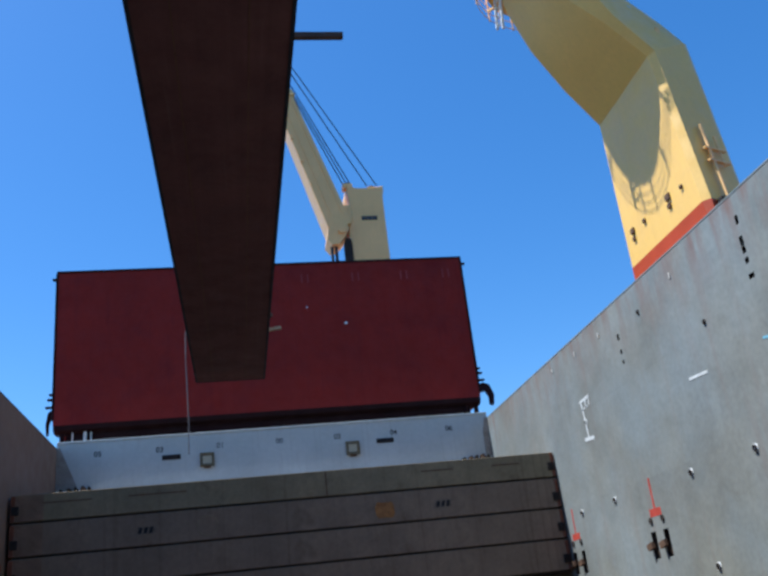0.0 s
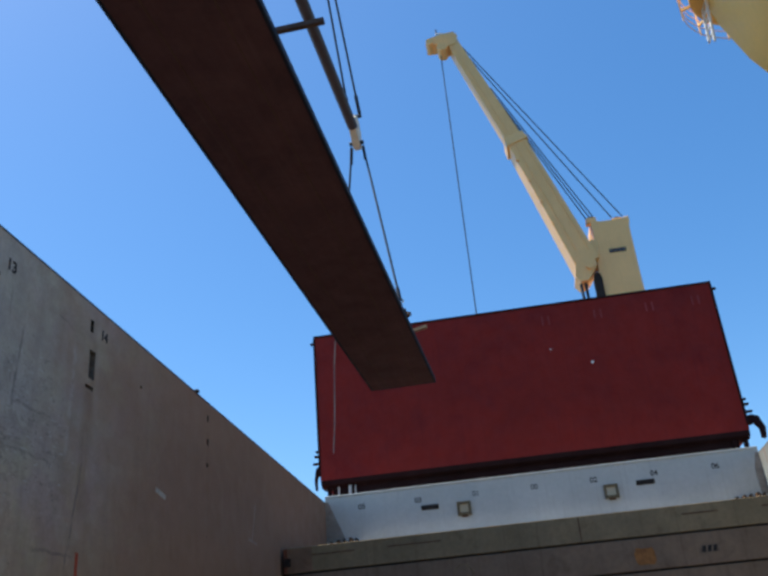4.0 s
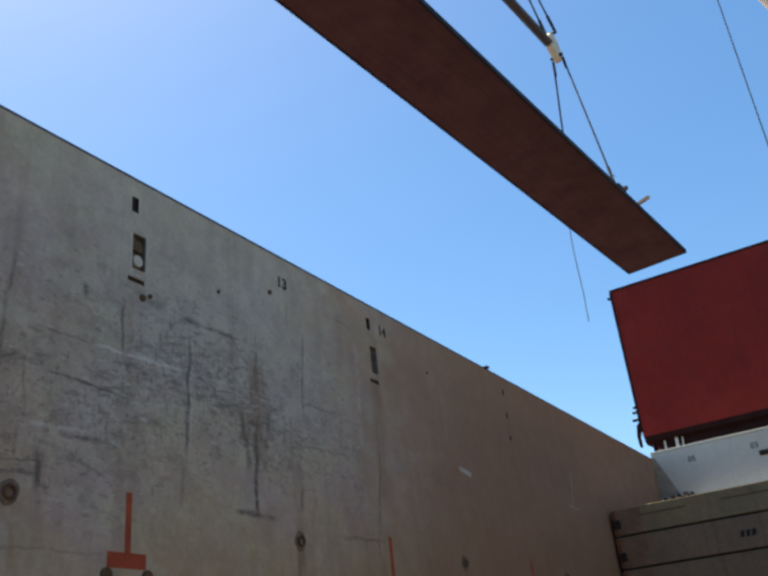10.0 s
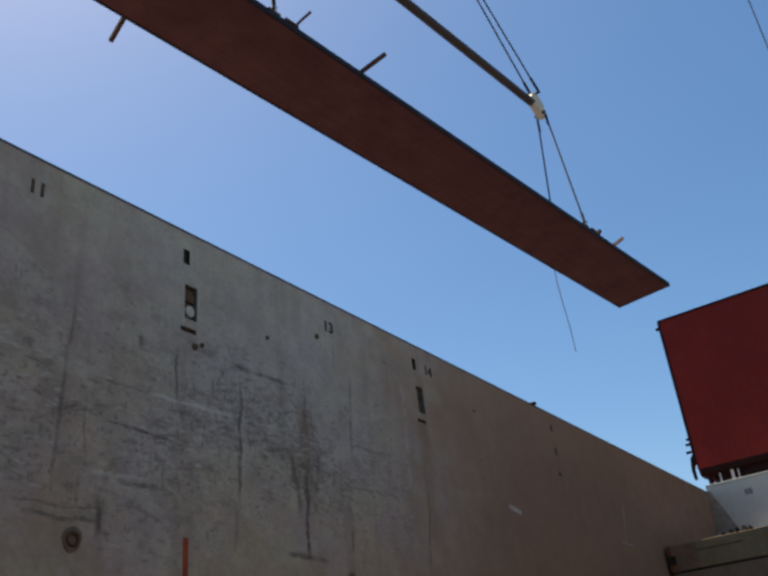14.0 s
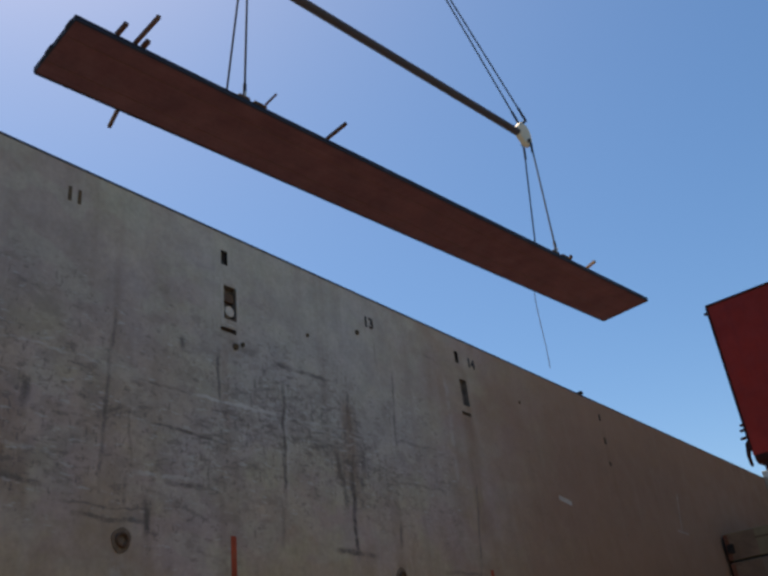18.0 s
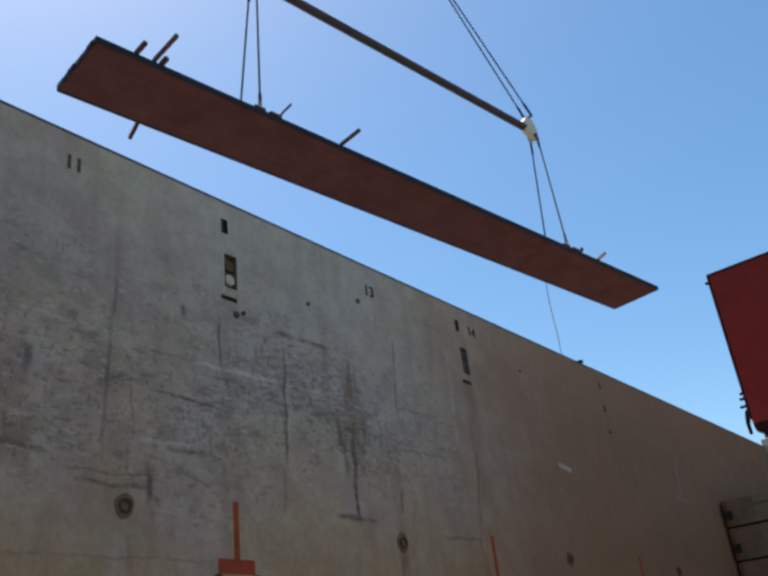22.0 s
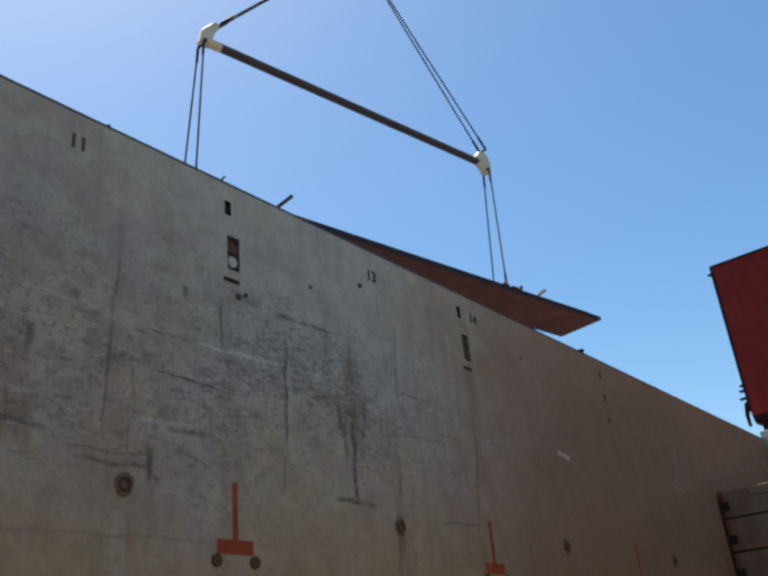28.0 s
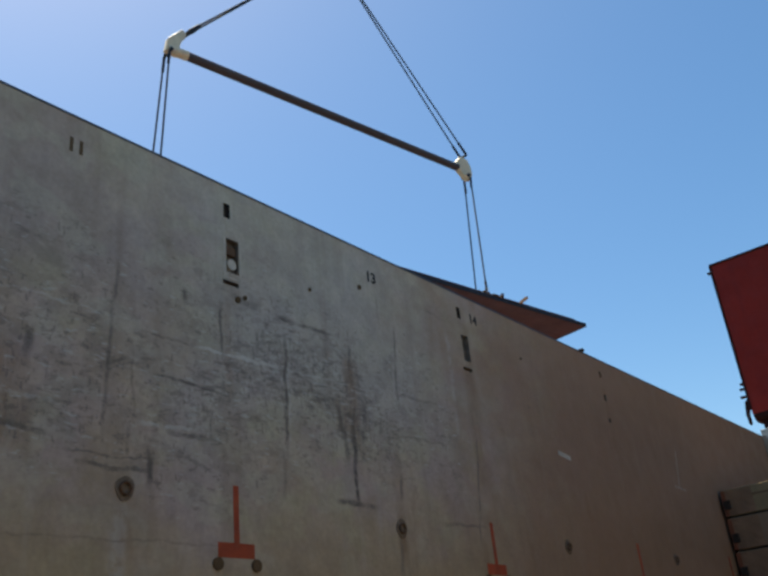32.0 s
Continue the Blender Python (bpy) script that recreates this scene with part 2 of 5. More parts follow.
def fade(nt, sock, lo, hi):
    """0 at lo, 1 at hi, smoothly."""
    n = nt.nodes.new("ShaderNodeMapRange")
    n.interpolation_type = "SMOOTHSTEP"
    n.inputs["From Min"].default_value, n.inputs["From Max"].default_value = lo, hi
    nt.links.new(sock, n.inputs["Value"])
    return n.outputs[0]


# scores on the port side: y, z, y, z (z over the eye), half-width, strength
DARK_SCORES = (
    (8.59, 4.95, 8.54, 3.26, 0.035, 0.75), (8.47, 3.14, 8.46, 2.7, 0.04, 0.5), (7.4, 5.2, 7.4, 4.5, 0.03, 0.7), (7.41, 4.2, 7.38, 3.9, 0.025, 0.4),
    (9.98, 3.95, 9.95, 2.69, 0.045, 1.0), (9.55, 2.7, 10.36, 2.69, 0.045, 0.9), (9.66, 4.2, 9.83, 3.36, 0.05, 0.6), (10.33, 4.31, 10.15, 3.42, 0.05, 0.5),
    (11.26, 5.8, 11.16, 4.5, 0.03, 0.65), (11.05, 3.26, 10.98, 2.9, 0.04, 0.5), (13.4, 4.2, 13.1, 2.4, 0.035, 0.55), (5.74, 5.3, 5.63, 3.1, 0.03, 0.55),
    (6.3, 2.92, 6.29, 2.58, 0.045, 0.85), (10.02, 5.2, 9.97, 4.8, 0.03, 0.7), (8.03, 4.95, 8.05, 4.66, 0.04, 0.6), (4.66, 4.15, 4.64, 3.8, 0.06, 0.7),
    (6.0, 4.15, 6.03, 3.4, 0.02, 0.4), (5.98, 3.22, 5.97, 2.9, 0.03, 0.6), (6.78, 5.26, 6.79, 5.06, 0.04, 0.6), (10.9, 2.3, 10.81, 1.2, 0.05, 0.45),
    (6.35, 3.96, 7.4, 3.9, 0.022, 0.8), (6.1, 4.47, 6.9, 4.47, 0.018, 0.55), (8.42, 5.31, 9.55, 5.32, 0.035, 0.7), (6.6, 3.25, 7.15, 3.25, 0.03, 0.6),
    (5.4, 2.72, 6.2, 2.72, 0.03, 0.8), (5.2, 2.84, 6.3, 2.86, 0.018, 0.5), (11.15, 4.63, 12.3, 4.66, 0.025, 0.4), (11.15, 3.92, 12.3, 3.95, 0.02, 0.4),
    (12.1, 2.59, 13.25, 2.62, 0.03, 0.5), (9.15, 4.17, 9.75, 4.25, 0.035, 0.6), (5.7, 3.96, 5.93, 4.08, 0.03, 0.6), (6.69, 2.99, 7.2, 2.86, 0.03, 0.5),
    (7.75, 5.33, 8.1, 5.36, 0.05, 0.5), (4.2, 3.05, 4.95, 3.0, 0.04, 0.6), (12.3, 6.5, 12.8, 6.44, 0.02, 0.5), (7.62, 5.42, 7.86, 5.38, 0.04, 0.7),
    (3.2, 3.2, 3.3, 4.4, 0.05, 0.5), (2.0, 4.0, 3.4, 4.05, 0.03, 0.5), (10.86, 6.35, 10.88, 5.9, 0.02, 0.35), (4.3, 1.9, 7.3, 1.96, 0.015, 0.35))
PALE_SCORES = (
    (6.95, 4.48, 8.3, 4.5, 0.022, 0.9), (4.2, 4.57, 6.0, 4.58, 0.015, 0.45), (8.3, 4.5, 10.6, 4.56, 0.014, 0.4), (6.1, 3.28, 7.0, 3.36, 0.03, 0.5),
    (4.3, 3.36, 5.0, 3.36, 0.02, 0.4), (8.66, 4.9, 8.6, 3.4, 0.02, 0.35), (12.9, 6.2, 12.85, 4.2, 0.06, 0.25), (5.9, 2.3, 5.85, 1.2, 0.1, 0.3))
RUST_RUNS = (
    (13.5, 5.6, 13.45, 3.4, 0.17, 0.42), (10.0, 5.0, 9.98, 3.6, 0.16, 0.65), (9.75, 4.3, 9.8, 3.7, 0.16, 0.6), (4.5, 3.9, 4.58, 2.8, 0.2, 0.65), (13.62, 6.5, 13.6, 5.6, 0.1, 0.4),
    (7.5, 5.4, 7.5, 3.8, 0.07, 0.3), (19.5, 6.5, 19.5, 4.8, 0.12, 0.5), (11.2, 2.9, 11.1, 1.0, 0.12, 0.35), (13.2, 2.4, 13.1, 0.4, 0.12, 0.4), (16.2, 2.3, 16.2, 0.6, 0.1, 0.3),
    (5.95, 2.62, 5.98, 1.75, 0.13, 0.6), (10.95, 2.6, 10.95, 1.95, 0.12, 0.6), (7.62, 6.4, 7.64, 5.3, 0.13, 0.35), (17.4, 3.6, 17.4, 3.15, 0.07, 0.6), (14.75, 2.7, 14.75, 2.2, 0.07, 0.6))
# y, z, reach along y, reach along z, weight: where the scuffs crowd
CROWDS = ((8.6, 4.35, 1.7, 0.9, 0.9), (9.9, 3.9, 0.9, 0.75, 0.9), (6.6, 3.6, 1.6, 0.9, 0.6), (4.5, 3.6, 1.3, 1.0, 0.68), (7.9, 5.0, 1.0, 0.4, 0.5), (11.4, 4.1, 1.2, 0.8, 0.5), (2.0, 3.8, 1.6, 1.0, 0.5), (6.9, 2.9, 1.3, 0.35, 0.35))


def scuffed_paint(name):
    """The port side: grey paint, bluer mid-wall, browner low down and towards the end, rubbed and scored by cargo."""
    m, nt, vec, bsdf = begin(name)
    xyz = nt.nodes.new("ShaderNodeSeparateXYZ")
    nt.links.new(vec, xyz.inputs[0])
    wob = calc(nt, "SUBTRACT", tex_noise(nt, vec, 0.45, 5.0, rough=0.62), 0.5)
    wob_fine = calc(nt, "SUBTRACT", tex_noise(nt, vec, 4.0, 4.0), 0.5)
    wob_y = calc(nt, "SUBTRACT", tex_noise(nt, vec, 2.2, 4.0, turn=(1.0, 0.4, 0)), 0.5)
    y, z = xyz.outputs[1], calc(nt, "SUBTRACT", xyz.outputs[2], B)
    yb, zb = calc(nt, "MULTIPLY_ADD", wob, 6.0, y), calc(nt, "MULTIPLY_ADD", wob, 3.0, z)
    ys, zs = calc(nt, "MULTIPLY_ADD", wob_y, 0.16, y), calc(nt, "MULTIPLY_ADD", wob_fine, 0.14, z)
    # fields of tone
    col = mix(nt, ramp(nt, tex_noise(nt, vec, 0.33, 6.0, rough=0.62), [(0.36, 0.0), (0.66, 1.0)]), (0.368, 0.288, 0.214), (0.465, 0.372, 0.28))
    col = mix(nt, ramp(nt, tex_noise(nt, vec, 0.7, 5.0, (1, 1, 1.2), 0.6, (0.7, 0.2, 0)), [(0.42, 0.0), (0.62, 0.8)]), col, (0.415, 0.335, 0.31))
    col = mix(nt, ramp(nt, tex_noise(nt, vec, 0.8, 5.0, (1, 1, 1.4), 0.6, (0.2, 0.9, 0)), [(0.5, 0.0), (0.66, 0.8)]), col, (0.43, 0.385, 0.255))
    # bluish skylight on the mid-wall, put into the paint's colour
    blue = times(nt, times(nt, fade(nt, yb, 5.2, 8.2), fade(nt, yb, 14.2, 10.8)), times(nt, fade(nt, zb, 2.6, 4.6), fade(nt, zb, 9.5, 7.0)))
    col = mix(nt, times(nt, blue, 0.72), col, (0.422, 0.405, 0.37))
    near = times(nt, fade(nt, yb, 7.4, 5.0), fade(nt, zb, 3.6, 5.2))
    col = mix(nt, times(nt, near, 0.7), col, (0.362, 0.3, 0.262))
    plates = tex_noise(nt, vec, 1.3, 2.0, (1, 1.0, 1.6), 0.4)
    col = mix(nt, times(nt, ramp(nt, plates, [(0.54, 0.0), (0.6, 1.0)]), 0.3), col, (0.47, 0.45, 0.36))
    # warmer tone low down; darker and redder towards the end
    col = mix(nt, times(nt, fade(nt, zb, 2.9, 1.2), 0.75), col, (0.385, 0.292, 0.168))
    far = fade(nt, yb, 10.0, 19.0)
    col = mix(nt, times(nt, far, 0.88), col, (0.272, 0.16, 0.106))
    col = mix(nt, times(nt, times(nt, far, fade(nt, zb, 5.0, 2.2)), 0.5), col, (0.245, 0.165, 0.085))
    col = mix(nt, 1.0, col, ramp(nt, tex_noise(nt, vec, 2.4, 6.0, rough=0.65), [(0.28, 0.84), (0.72, 1.14)]), "MULTIPLY")
    col = mix(nt, 1.0, col, ramp(nt, tex_noise(nt, vec, 14.0, 5.0, rough=0.6), [(0.3, 0.9), (0.7, 1.08)]), "MULTIPLY")
    col = mix(nt, times(nt, far, 0.55), col, (0.266, 0.155, 0.1))
    # runs and faint streaks downward
    st = ramp(nt, tex_noise(nt, vec, 1.0, 7.0, (1, 3.2, 0.2)), [(0.52, 0.0), (0.74, 1.0)])
    calm = calc(nt, "MULTIPLY_ADD", far, -0.7, 1.0)
    col = mix(nt, times(nt, times(nt, st, calm), 0.3), col, (0.2, 0.14, 0.10))
    pale_st = ramp(nt, tex_noise(nt, vec, 1.0, 6.0, (1, 2.6, 0.3), 0.6, (0.05, 0, 0)), [(0.56, 0.0), (0.74, 1.0)])
    col = mix(nt, times(nt, times(nt, pale_st, calm), 0.22), col, (0.48, 0.455, 0.41))
    smudge = ramp(nt, tex_noise(nt, vec, 0.55, 3.0, (1, 0.6, 1.6), 0.5, (0.15, 0, 0)), [(0.4, 0.0), (0.7, 1.0)])
    col = mix(nt, times(nt, times(nt, smudge, far), 0.3), col, (0.36, 0.22, 0.15))
    breakup = ramp(nt, tex_noise(nt, vec, 5.5, 6.0, rough=0.7), [(0.38, 0.0), (0.55, 1.0)])

    def scores(rows):
        total = None
        for y0, z0, y1, z1, w, k in rows:
            if abs(z1 - z0) > abs(y1 - y0):
                g = (y1 - y0) / (z1 - z0)
                off = calc(nt, "SUBTRACT", ys, calc(nt, "MULTIPLY_ADD", z, g, y0 - g * z0))
                run, lo, hi = zs, min(z0, z1), max(z0, z1)
            else:
                g = (z1 - z0) / (y1 - y0)
                off = calc(nt, "SUBTRACT", zs, calc(nt, "MULTIPLY_ADD", y, g, z0 - g * y0))
                run, lo, hi = ys, min(y0, y1), max(y0, y1)
            e = min(0.15, (hi - lo) * 0.3)
            mk = times(nt, fade(nt, calc(nt, "ABSOLUTE", off), w * 1.5, w * 0.3), times(nt, fade(nt, run, lo - e, lo + e), fade(nt, run, hi + e, hi - e)))
            mk = times(nt, mk, k)
            total = mk if total is None else calc(nt, "MAXIMUM", total, mk)
        return total

    col = mix(nt, times(nt, scores(RUST_RUNS), ramp(nt, tex_noise(nt, vec, 1.6, 6.0, (1, 2.5, 0.6), 0.65), [(0.36, 0.15), (0.6, 1.0)])), col, (0.21, 0.12, 0.065))
    # scuffs: short strokes that crowd where cargo has rubbed
    crowd = None
    for y0, z0, ry, rz, k in CROWDS:
        u, v = calc(nt, "MULTIPLY_ADD", yb, 1 / ry, -y0 / ry), calc(nt, "MULTIPLY_ADD", zb, 1 / rz, -z0 / rz)
        d = calc(nt, "ADD", times(nt, u, u), times(nt, v, v))
        c = times(nt, fade(nt, d, 2.2, 0.2), k)
        crowd = c if crowd is None else calc(nt, "MAXIMUM", crowd, c)
    belt = times(nt, times(nt, fade(nt, zb, 2.2, 3.4), fade(nt, zb, 6.4, 4.9)), fade(nt, yb, 13.8, 11.6))
    crowd = calc(nt, "MAXIMUM", crowd, times(nt, belt, 0.42))
    soot = (0.13, 0.112, 0.098)

    def strokes(scale, stretch, turn, gain, edge):
        n = tex_noise(nt, vec, scale, 4.0, stretch, 0.6, turn)
        v = calc(nt, "MULTIPLY_ADD", crowd, gain, n)
        return times(nt, ramp(nt, v, [(edge, 0.0), (edge + 0.045, 1.0)]), fade(nt, crowd, 0.03, 0.3))

    col = mix(nt, times(nt, strokes(3.0, (1, 1, 1.7), (0.1, 0, 0), 0.14, 0.61), 0.3), col, (0.2, 0.17, 0.14))
    col = mix(nt, times(nt, strokes(5.5, (1, 0.8, 2.0), (0.12, 0, 0), 0.13, 0.67), 0.42), col, soot)
    col = mix(nt, times(nt, strokes(11.0, (1, 0.8, 1.8), (-0.1, 0, 0), 0.13, 0.675), 0.42), col, soot)
    col = mix(nt, times(nt, strokes(7.0, (1, 2.0, 0.7), (0.1, 0, 0), 0.11, 0.67), 0.5), col, soot)
    col = mix(nt, times(nt, strokes(8.0, (1, 0.6, 2.4), (0.05, 0, 0), 0.09, 0.66), 0.45), col, (0.52, 0.52, 0.48))
    col = mix(nt, times(nt, scores(PALE_SCORES), breakup), col, (0.56, 0.55, 0.51))
    col = mix(nt, times(nt, scores(DARK_SCORES), calc(nt, "MULTIPLY_ADD", breakup, 0.7, 0.3)), col, (0.098, 0.086, 0.076))
    speck = ramp(nt, tex_noise(nt, vec, 2.6, 5.0, rough=0.7), [(0.69, 0.0), (0.73, 1.0)])
    col = mix(nt, times(nt, speck, 0.55), col, (0.12, 0.09, 0.075))
    finish(nt, bsdf, col, vec, 0.62, 0.0, 0.02, 1.6)
    return m


def long_plate(name):
    """Rust-brown plating: stains at two scales, rolling streaks and scratches along its length."""
    m, nt, vec, bsdf = begin(name)
    col = mix(nt, ramp(nt, tex_noise(nt, vec, 0.9, 6.0, rough=0.62), [(0.36, 0.0), (0.66, 1.0)]), (0.093, 0.043, 0.048), (0.13, 0.061, 0.064))
    along = ramp(nt, tex_noise(nt, vec, 2.2, 6.0, (3.2, 0.06, 1.0), 0.62), [(0.34, 0.92), (0.66, 1.07)])
    col = mix(nt, 1.0, col, along, "MULTIPLY")
    col = mix(nt, 1.0, col, ramp(nt, tex_noise(nt, vec, 9.0, 4.0), [(0.3, 0.93), (0.7, 1.06)]), "MULTIPLY")
    scratch = ramp(nt, tex_noise(nt, vec, 6.0, 3.0, (3.0, 0.035, 1.0), 0.5, (0, 0, 0.004)), [(0.66, 0.0), (0.7, 1.0)])
    col = mix(nt, times(nt, scratch, 0.13), col, (0.22, 0.17, 0.16))
    dark = ramp(nt, tex_noise(nt, vec, 3.0, 6.0, (1.0, 0.5, 1.0), 0.7), [(0.58, 0.0), (0.72, 1.0)])
    col = mix(nt, times(nt, dark, 0.22), col, (0.05, 0.028, 0.026))
    finish(nt, bsdf, col, vec, 0.85, 0.0, 0.004, 14.0)
    return m


M = {
    "side_port": scuffed_paint("worn grey hold paint"),
    "side_star": hold_paint("blue-grey hold paint", (0.172, 0.184, 0.163), (0.252, 0.266, 0.238), (0.195, 0.196, 0.15), (0.19, 0.128, 0.105), 0.7, (B + 1.6, B + 4.6), 0.12),
    "bulkhead": paint("ochre bulkhead paint", (0.38, 0.215, 0.092), 0.6, stain=(0.16, 0.1, 0.055), streak=0.5, scale=0.5),
    "coaming": paint("pale grey coaming paint", (0.475, 0.465, 0.425), 0.5, var=0.1, scale=0.6, stain=(0.33, 0.29, 0.25), stain_at=(0.66, 0.8), streak=0.35),
    "rail": paint("dark blue coaming bar", (0.028, 0.04, 0.065), 0.5, stain=(0.06, 0.045, 0.04)),
    "floor": paint("worn tank top", (0.08, 0.06, 0.045), 0.7, var=0.3, scale=0.4, stain=(0.12, 0.07, 0.045)),
    "deck": paint("red deck paint", (0.17, 0.07, 0.055), 0.6, var=0.2),
    "pontoon": paint("grey pontoon paint", (0.225, 0.155, 0.104), 0.6, var=0.2, scale=0.7, stain=(0.10, 0.062, 0.035), stain_at=(0.56, 0.78), stain_scale=1.2, streak=0.55),
    "pontoon_top": paint("olive-grey pontoon paint", (0.25, 0.188, 0.108), 0.6, var=0.22, scale=0.7, stain=(0.12, 0.075, 0.04), stain_at=(0.55, 0.78), stain_scale=1.3, streak=0.5),
    "rust_strip": paint("rust-brown stained paint", (0.22, 0.135, 0.085), 0.7, var=0.3, scale=2.0, stain=(0.11, 0.055, 0.035), stain_at=(0.5, 0.7)),
    "cover": paint("dark red oxide paint", (0.21, 0.0155, 0.0105), 0.72, var=0.14, scale=0.45, stain=(0.13, 0.009, 0.011), stain_at=(0.5, 0.8), stain_scale=0.8, streak=0.4, bump=0.006, bscale=1.2),
    "cover_pale": paint("faded red paint", (0.25, 0.045, 0.045), 0.6),
    "rust_orange": paint("orange rust", (0.34, 0.15, 0.05), 0.8, var=0.35, scale=6.0, stain=(0.2, 0.09, 0.04)),
    "cover_edge": paint("black rubber, and shade painted on steel", (0.02, 0.0065, 0.007), 0.9),
    "plate": long_plate("rust-brown steel plate"),
    "timber_sunlit": paint("timber with sunlight in its colour", (0.42, 0.27, 0.15), 0.7, var=0.2, scale=5.0),
    "plate_edge": paint("dark blue-black steel edge", (0.018, 0.024, 0.038), 0.7),
    "timber": paint("weathered brown timber", (0.1, 0.06, 0.043), 0.75, var=0.3, scale=5.0),
    "cream": paint("cream crane paint", (0.86, 0.5, 0.185), 0.4, var=0.07, scale=0.5, stain=(0.45, 0.26, 0.1), stain_at=(0.68, 0.8), streak=0.2),
    "yellow": paint("yellow pedestal paint", (0.85, 0.515, 0.125), 0.4, var=0.07, scale=0.5, stain=(0.5, 0.3, 0.1), stain_at=(0.68, 0.82), streak=0.15),
    "band": paint("red band paint", (0.4, 0.055, 0.016), 0.55, var=0.12),
    "white": paint("chalky white paint", (0.75, 0.74, 0.70), 0.6, var=0.1),
    "white_worn": paint("worn white chalk", (0.62, 0.63, 0.60), 0.7, var=0.3, scale=6.0),
    "chalk": paint("faded pale paint", (0.5, 0.46, 0.4), 0.7, var=0.25, scale=6.0),
    "tan": paint("dirty tan paint", (0.3, 0.24, 0.16), 0.7, var=0.35, scale=9.0, stain=(0.12, 0.08, 0.05)),
    "chalk_faint": paint("rubbed-out chalk", (0.4, 0.33, 0.28), 0.8, var=0.3, scale=9.0),
    "chalk_blue": paint("blue chalk", (0.18, 0.42, 0.52), 0.8, var=0.3, scale=8.0),
    "mark_port": paint("orange-red marking paint", (0.37, 0.066, 0.028), 0.6, var=0.28, scale=4.0, stain=(0.28, 0.12, 0.06), stain_at=(0.56, 0.75), stain_scale=6.0),
    "mark_red": paint("red marking paint", (0.42, 0.06, 0.04), 0.6, var=0.25, scale=4.0, stain=(0.2, 0.06, 0.04), stain_at=(0.6, 0.75), stain_scale=6.0),
    "black": paint("black stencil paint", (0.023, 0.02, 0.02), 0.6, var=0.3, scale=8.0),
    "recess": paint("dull recess paint", (0.17, 0.14, 0.12), 0.75, var=0.4, scale=6.0, stain=(0.07, 0.045, 0.03)),
    "dark": paint("dirty steel and painted recess shade", (0.032, 0.024, 0.02), 0.75, var=0.4, scale=6.0),
    "rust_red": paint("red-brown rusty steel", (0.2, 0.07, 0.038), 0.75, var=0.35, scale=5.0, stain=(0.06, 0.03, 0.022)),
    "rusty": paint("rusty steel fitting", (0.13, 0.075, 0.045), 0.75, var=0.35, scale=8.0, stain=(0.05, 0.03, 0.025)),
    "scrape": paint("dark scraped steel", (0.075, 0.08, 0.09), 0.5, var=0.35, scale=9.0),
    "stain": paint("dark brown stain", (0.19, 0.14, 0.10), 0.7, var=0.4, scale=9.0),
    "wire": paint("greased steel wire", (0.035, 0.048, 0.064), 0.85, var=0.12, scale=3.0, bump=0.0),
    "beam": paint("dull brown-grey spreader paint", (0.072, 0.062, 0.068), 0.6, var=0.2, scale=2.0),
    "block": paint("cream block paint", (0.68, 0.6, 0.45), 0.55, var=0.15, scale=5.0, stain=(0.3, 0.2, 0.12), stain_at=(0.6, 0.75)),
    "corner_brown": paint("brown-grey corner paint", (0.3, 0.255, 0.215), 0.6, var=0.25, scale=1.5, stain=(0.16, 0.1, 0.07), stain_at=(0.5, 0.75)),
    "rim": paint("dark brown steel rim", (0.105, 0.064, 0.03), 0.7, var=0.35, scale=8.0, stain=(0.14, 0.09, 0.05), stain_at=(0.5, 0.7)),
    "rail_star": paint("grey coaming bar", (0.22, 0.235, 0.21), 0.5, stain=(0.17, 0.13, 0.11)),
    "rope": paint("grey fibre rope", (0.22, 0.2, 0.2), 0.9, var=0.2, scale=30.0),
    "brass": paint("lamp housing", (0.13, 0.09, 0.038), 0.5, var=0.25, scale=12.0),
    "steel": paint("bare bright steel", (0.55, 0.54, 0.5), 0.35, metal=0.8, var=0.2, scale=9.0),
}
glass = bpy.data.materials.new("lamp glass")
glass.use_nodes = True
gb = glass.node_tree.nodes["Principled BSDF"]
gb.inputs["Base Color"].default_value, gb.inputs["Roughness"].default_value = (0.5, 0.4, 0.25, 1), 0.2
M["glass"] = glass
sea = bpy.data.materials.new("harbour water")
sea.use_nodes = True
snt = sea.node_tree
sb = snt.nodes["Principled BSDF"]
sb.inputs["Base Color"].default_value, sb.inputs["Roughness"].default_value = (0.02, 0.05, 0.06, 1), 0.12
stc, sbump = snt.nodes.new("ShaderNodeTexCoord"), snt.nodes.new("ShaderNodeBump")
sbump.inputs["Distance"].default_value = 0.2
snt.links.new(tex_noise(snt, stc.outputs["Object"], 0.6, 5.0), sbump.inputs["Height"])
snt.links.new(sbump.outputs[0], sb.inputs["Normal"])
M["sea"] = sea


# ---- mesh helpers ----
BASE = {}


def flush(bm, name, material, origin, smooth=False):
    bmesh.ops.recalc_face_normals(bm, faces=bm.faces)
    if origin != (0, 0, 0):
        bmesh.ops.translate(bm, verts=bm.verts, vec=-Vector(origin))
    me = bpy.data.meshes.new(name)
    bm.to_mesh(me)
    bm.free()
    me.materials.append(M[material])
    if smooth:
        me.polygons.foreach_set("use_smooth", [True] * len(me.polygons))
        me.set_sharp_from_angle(angle=radians(40))
    return me


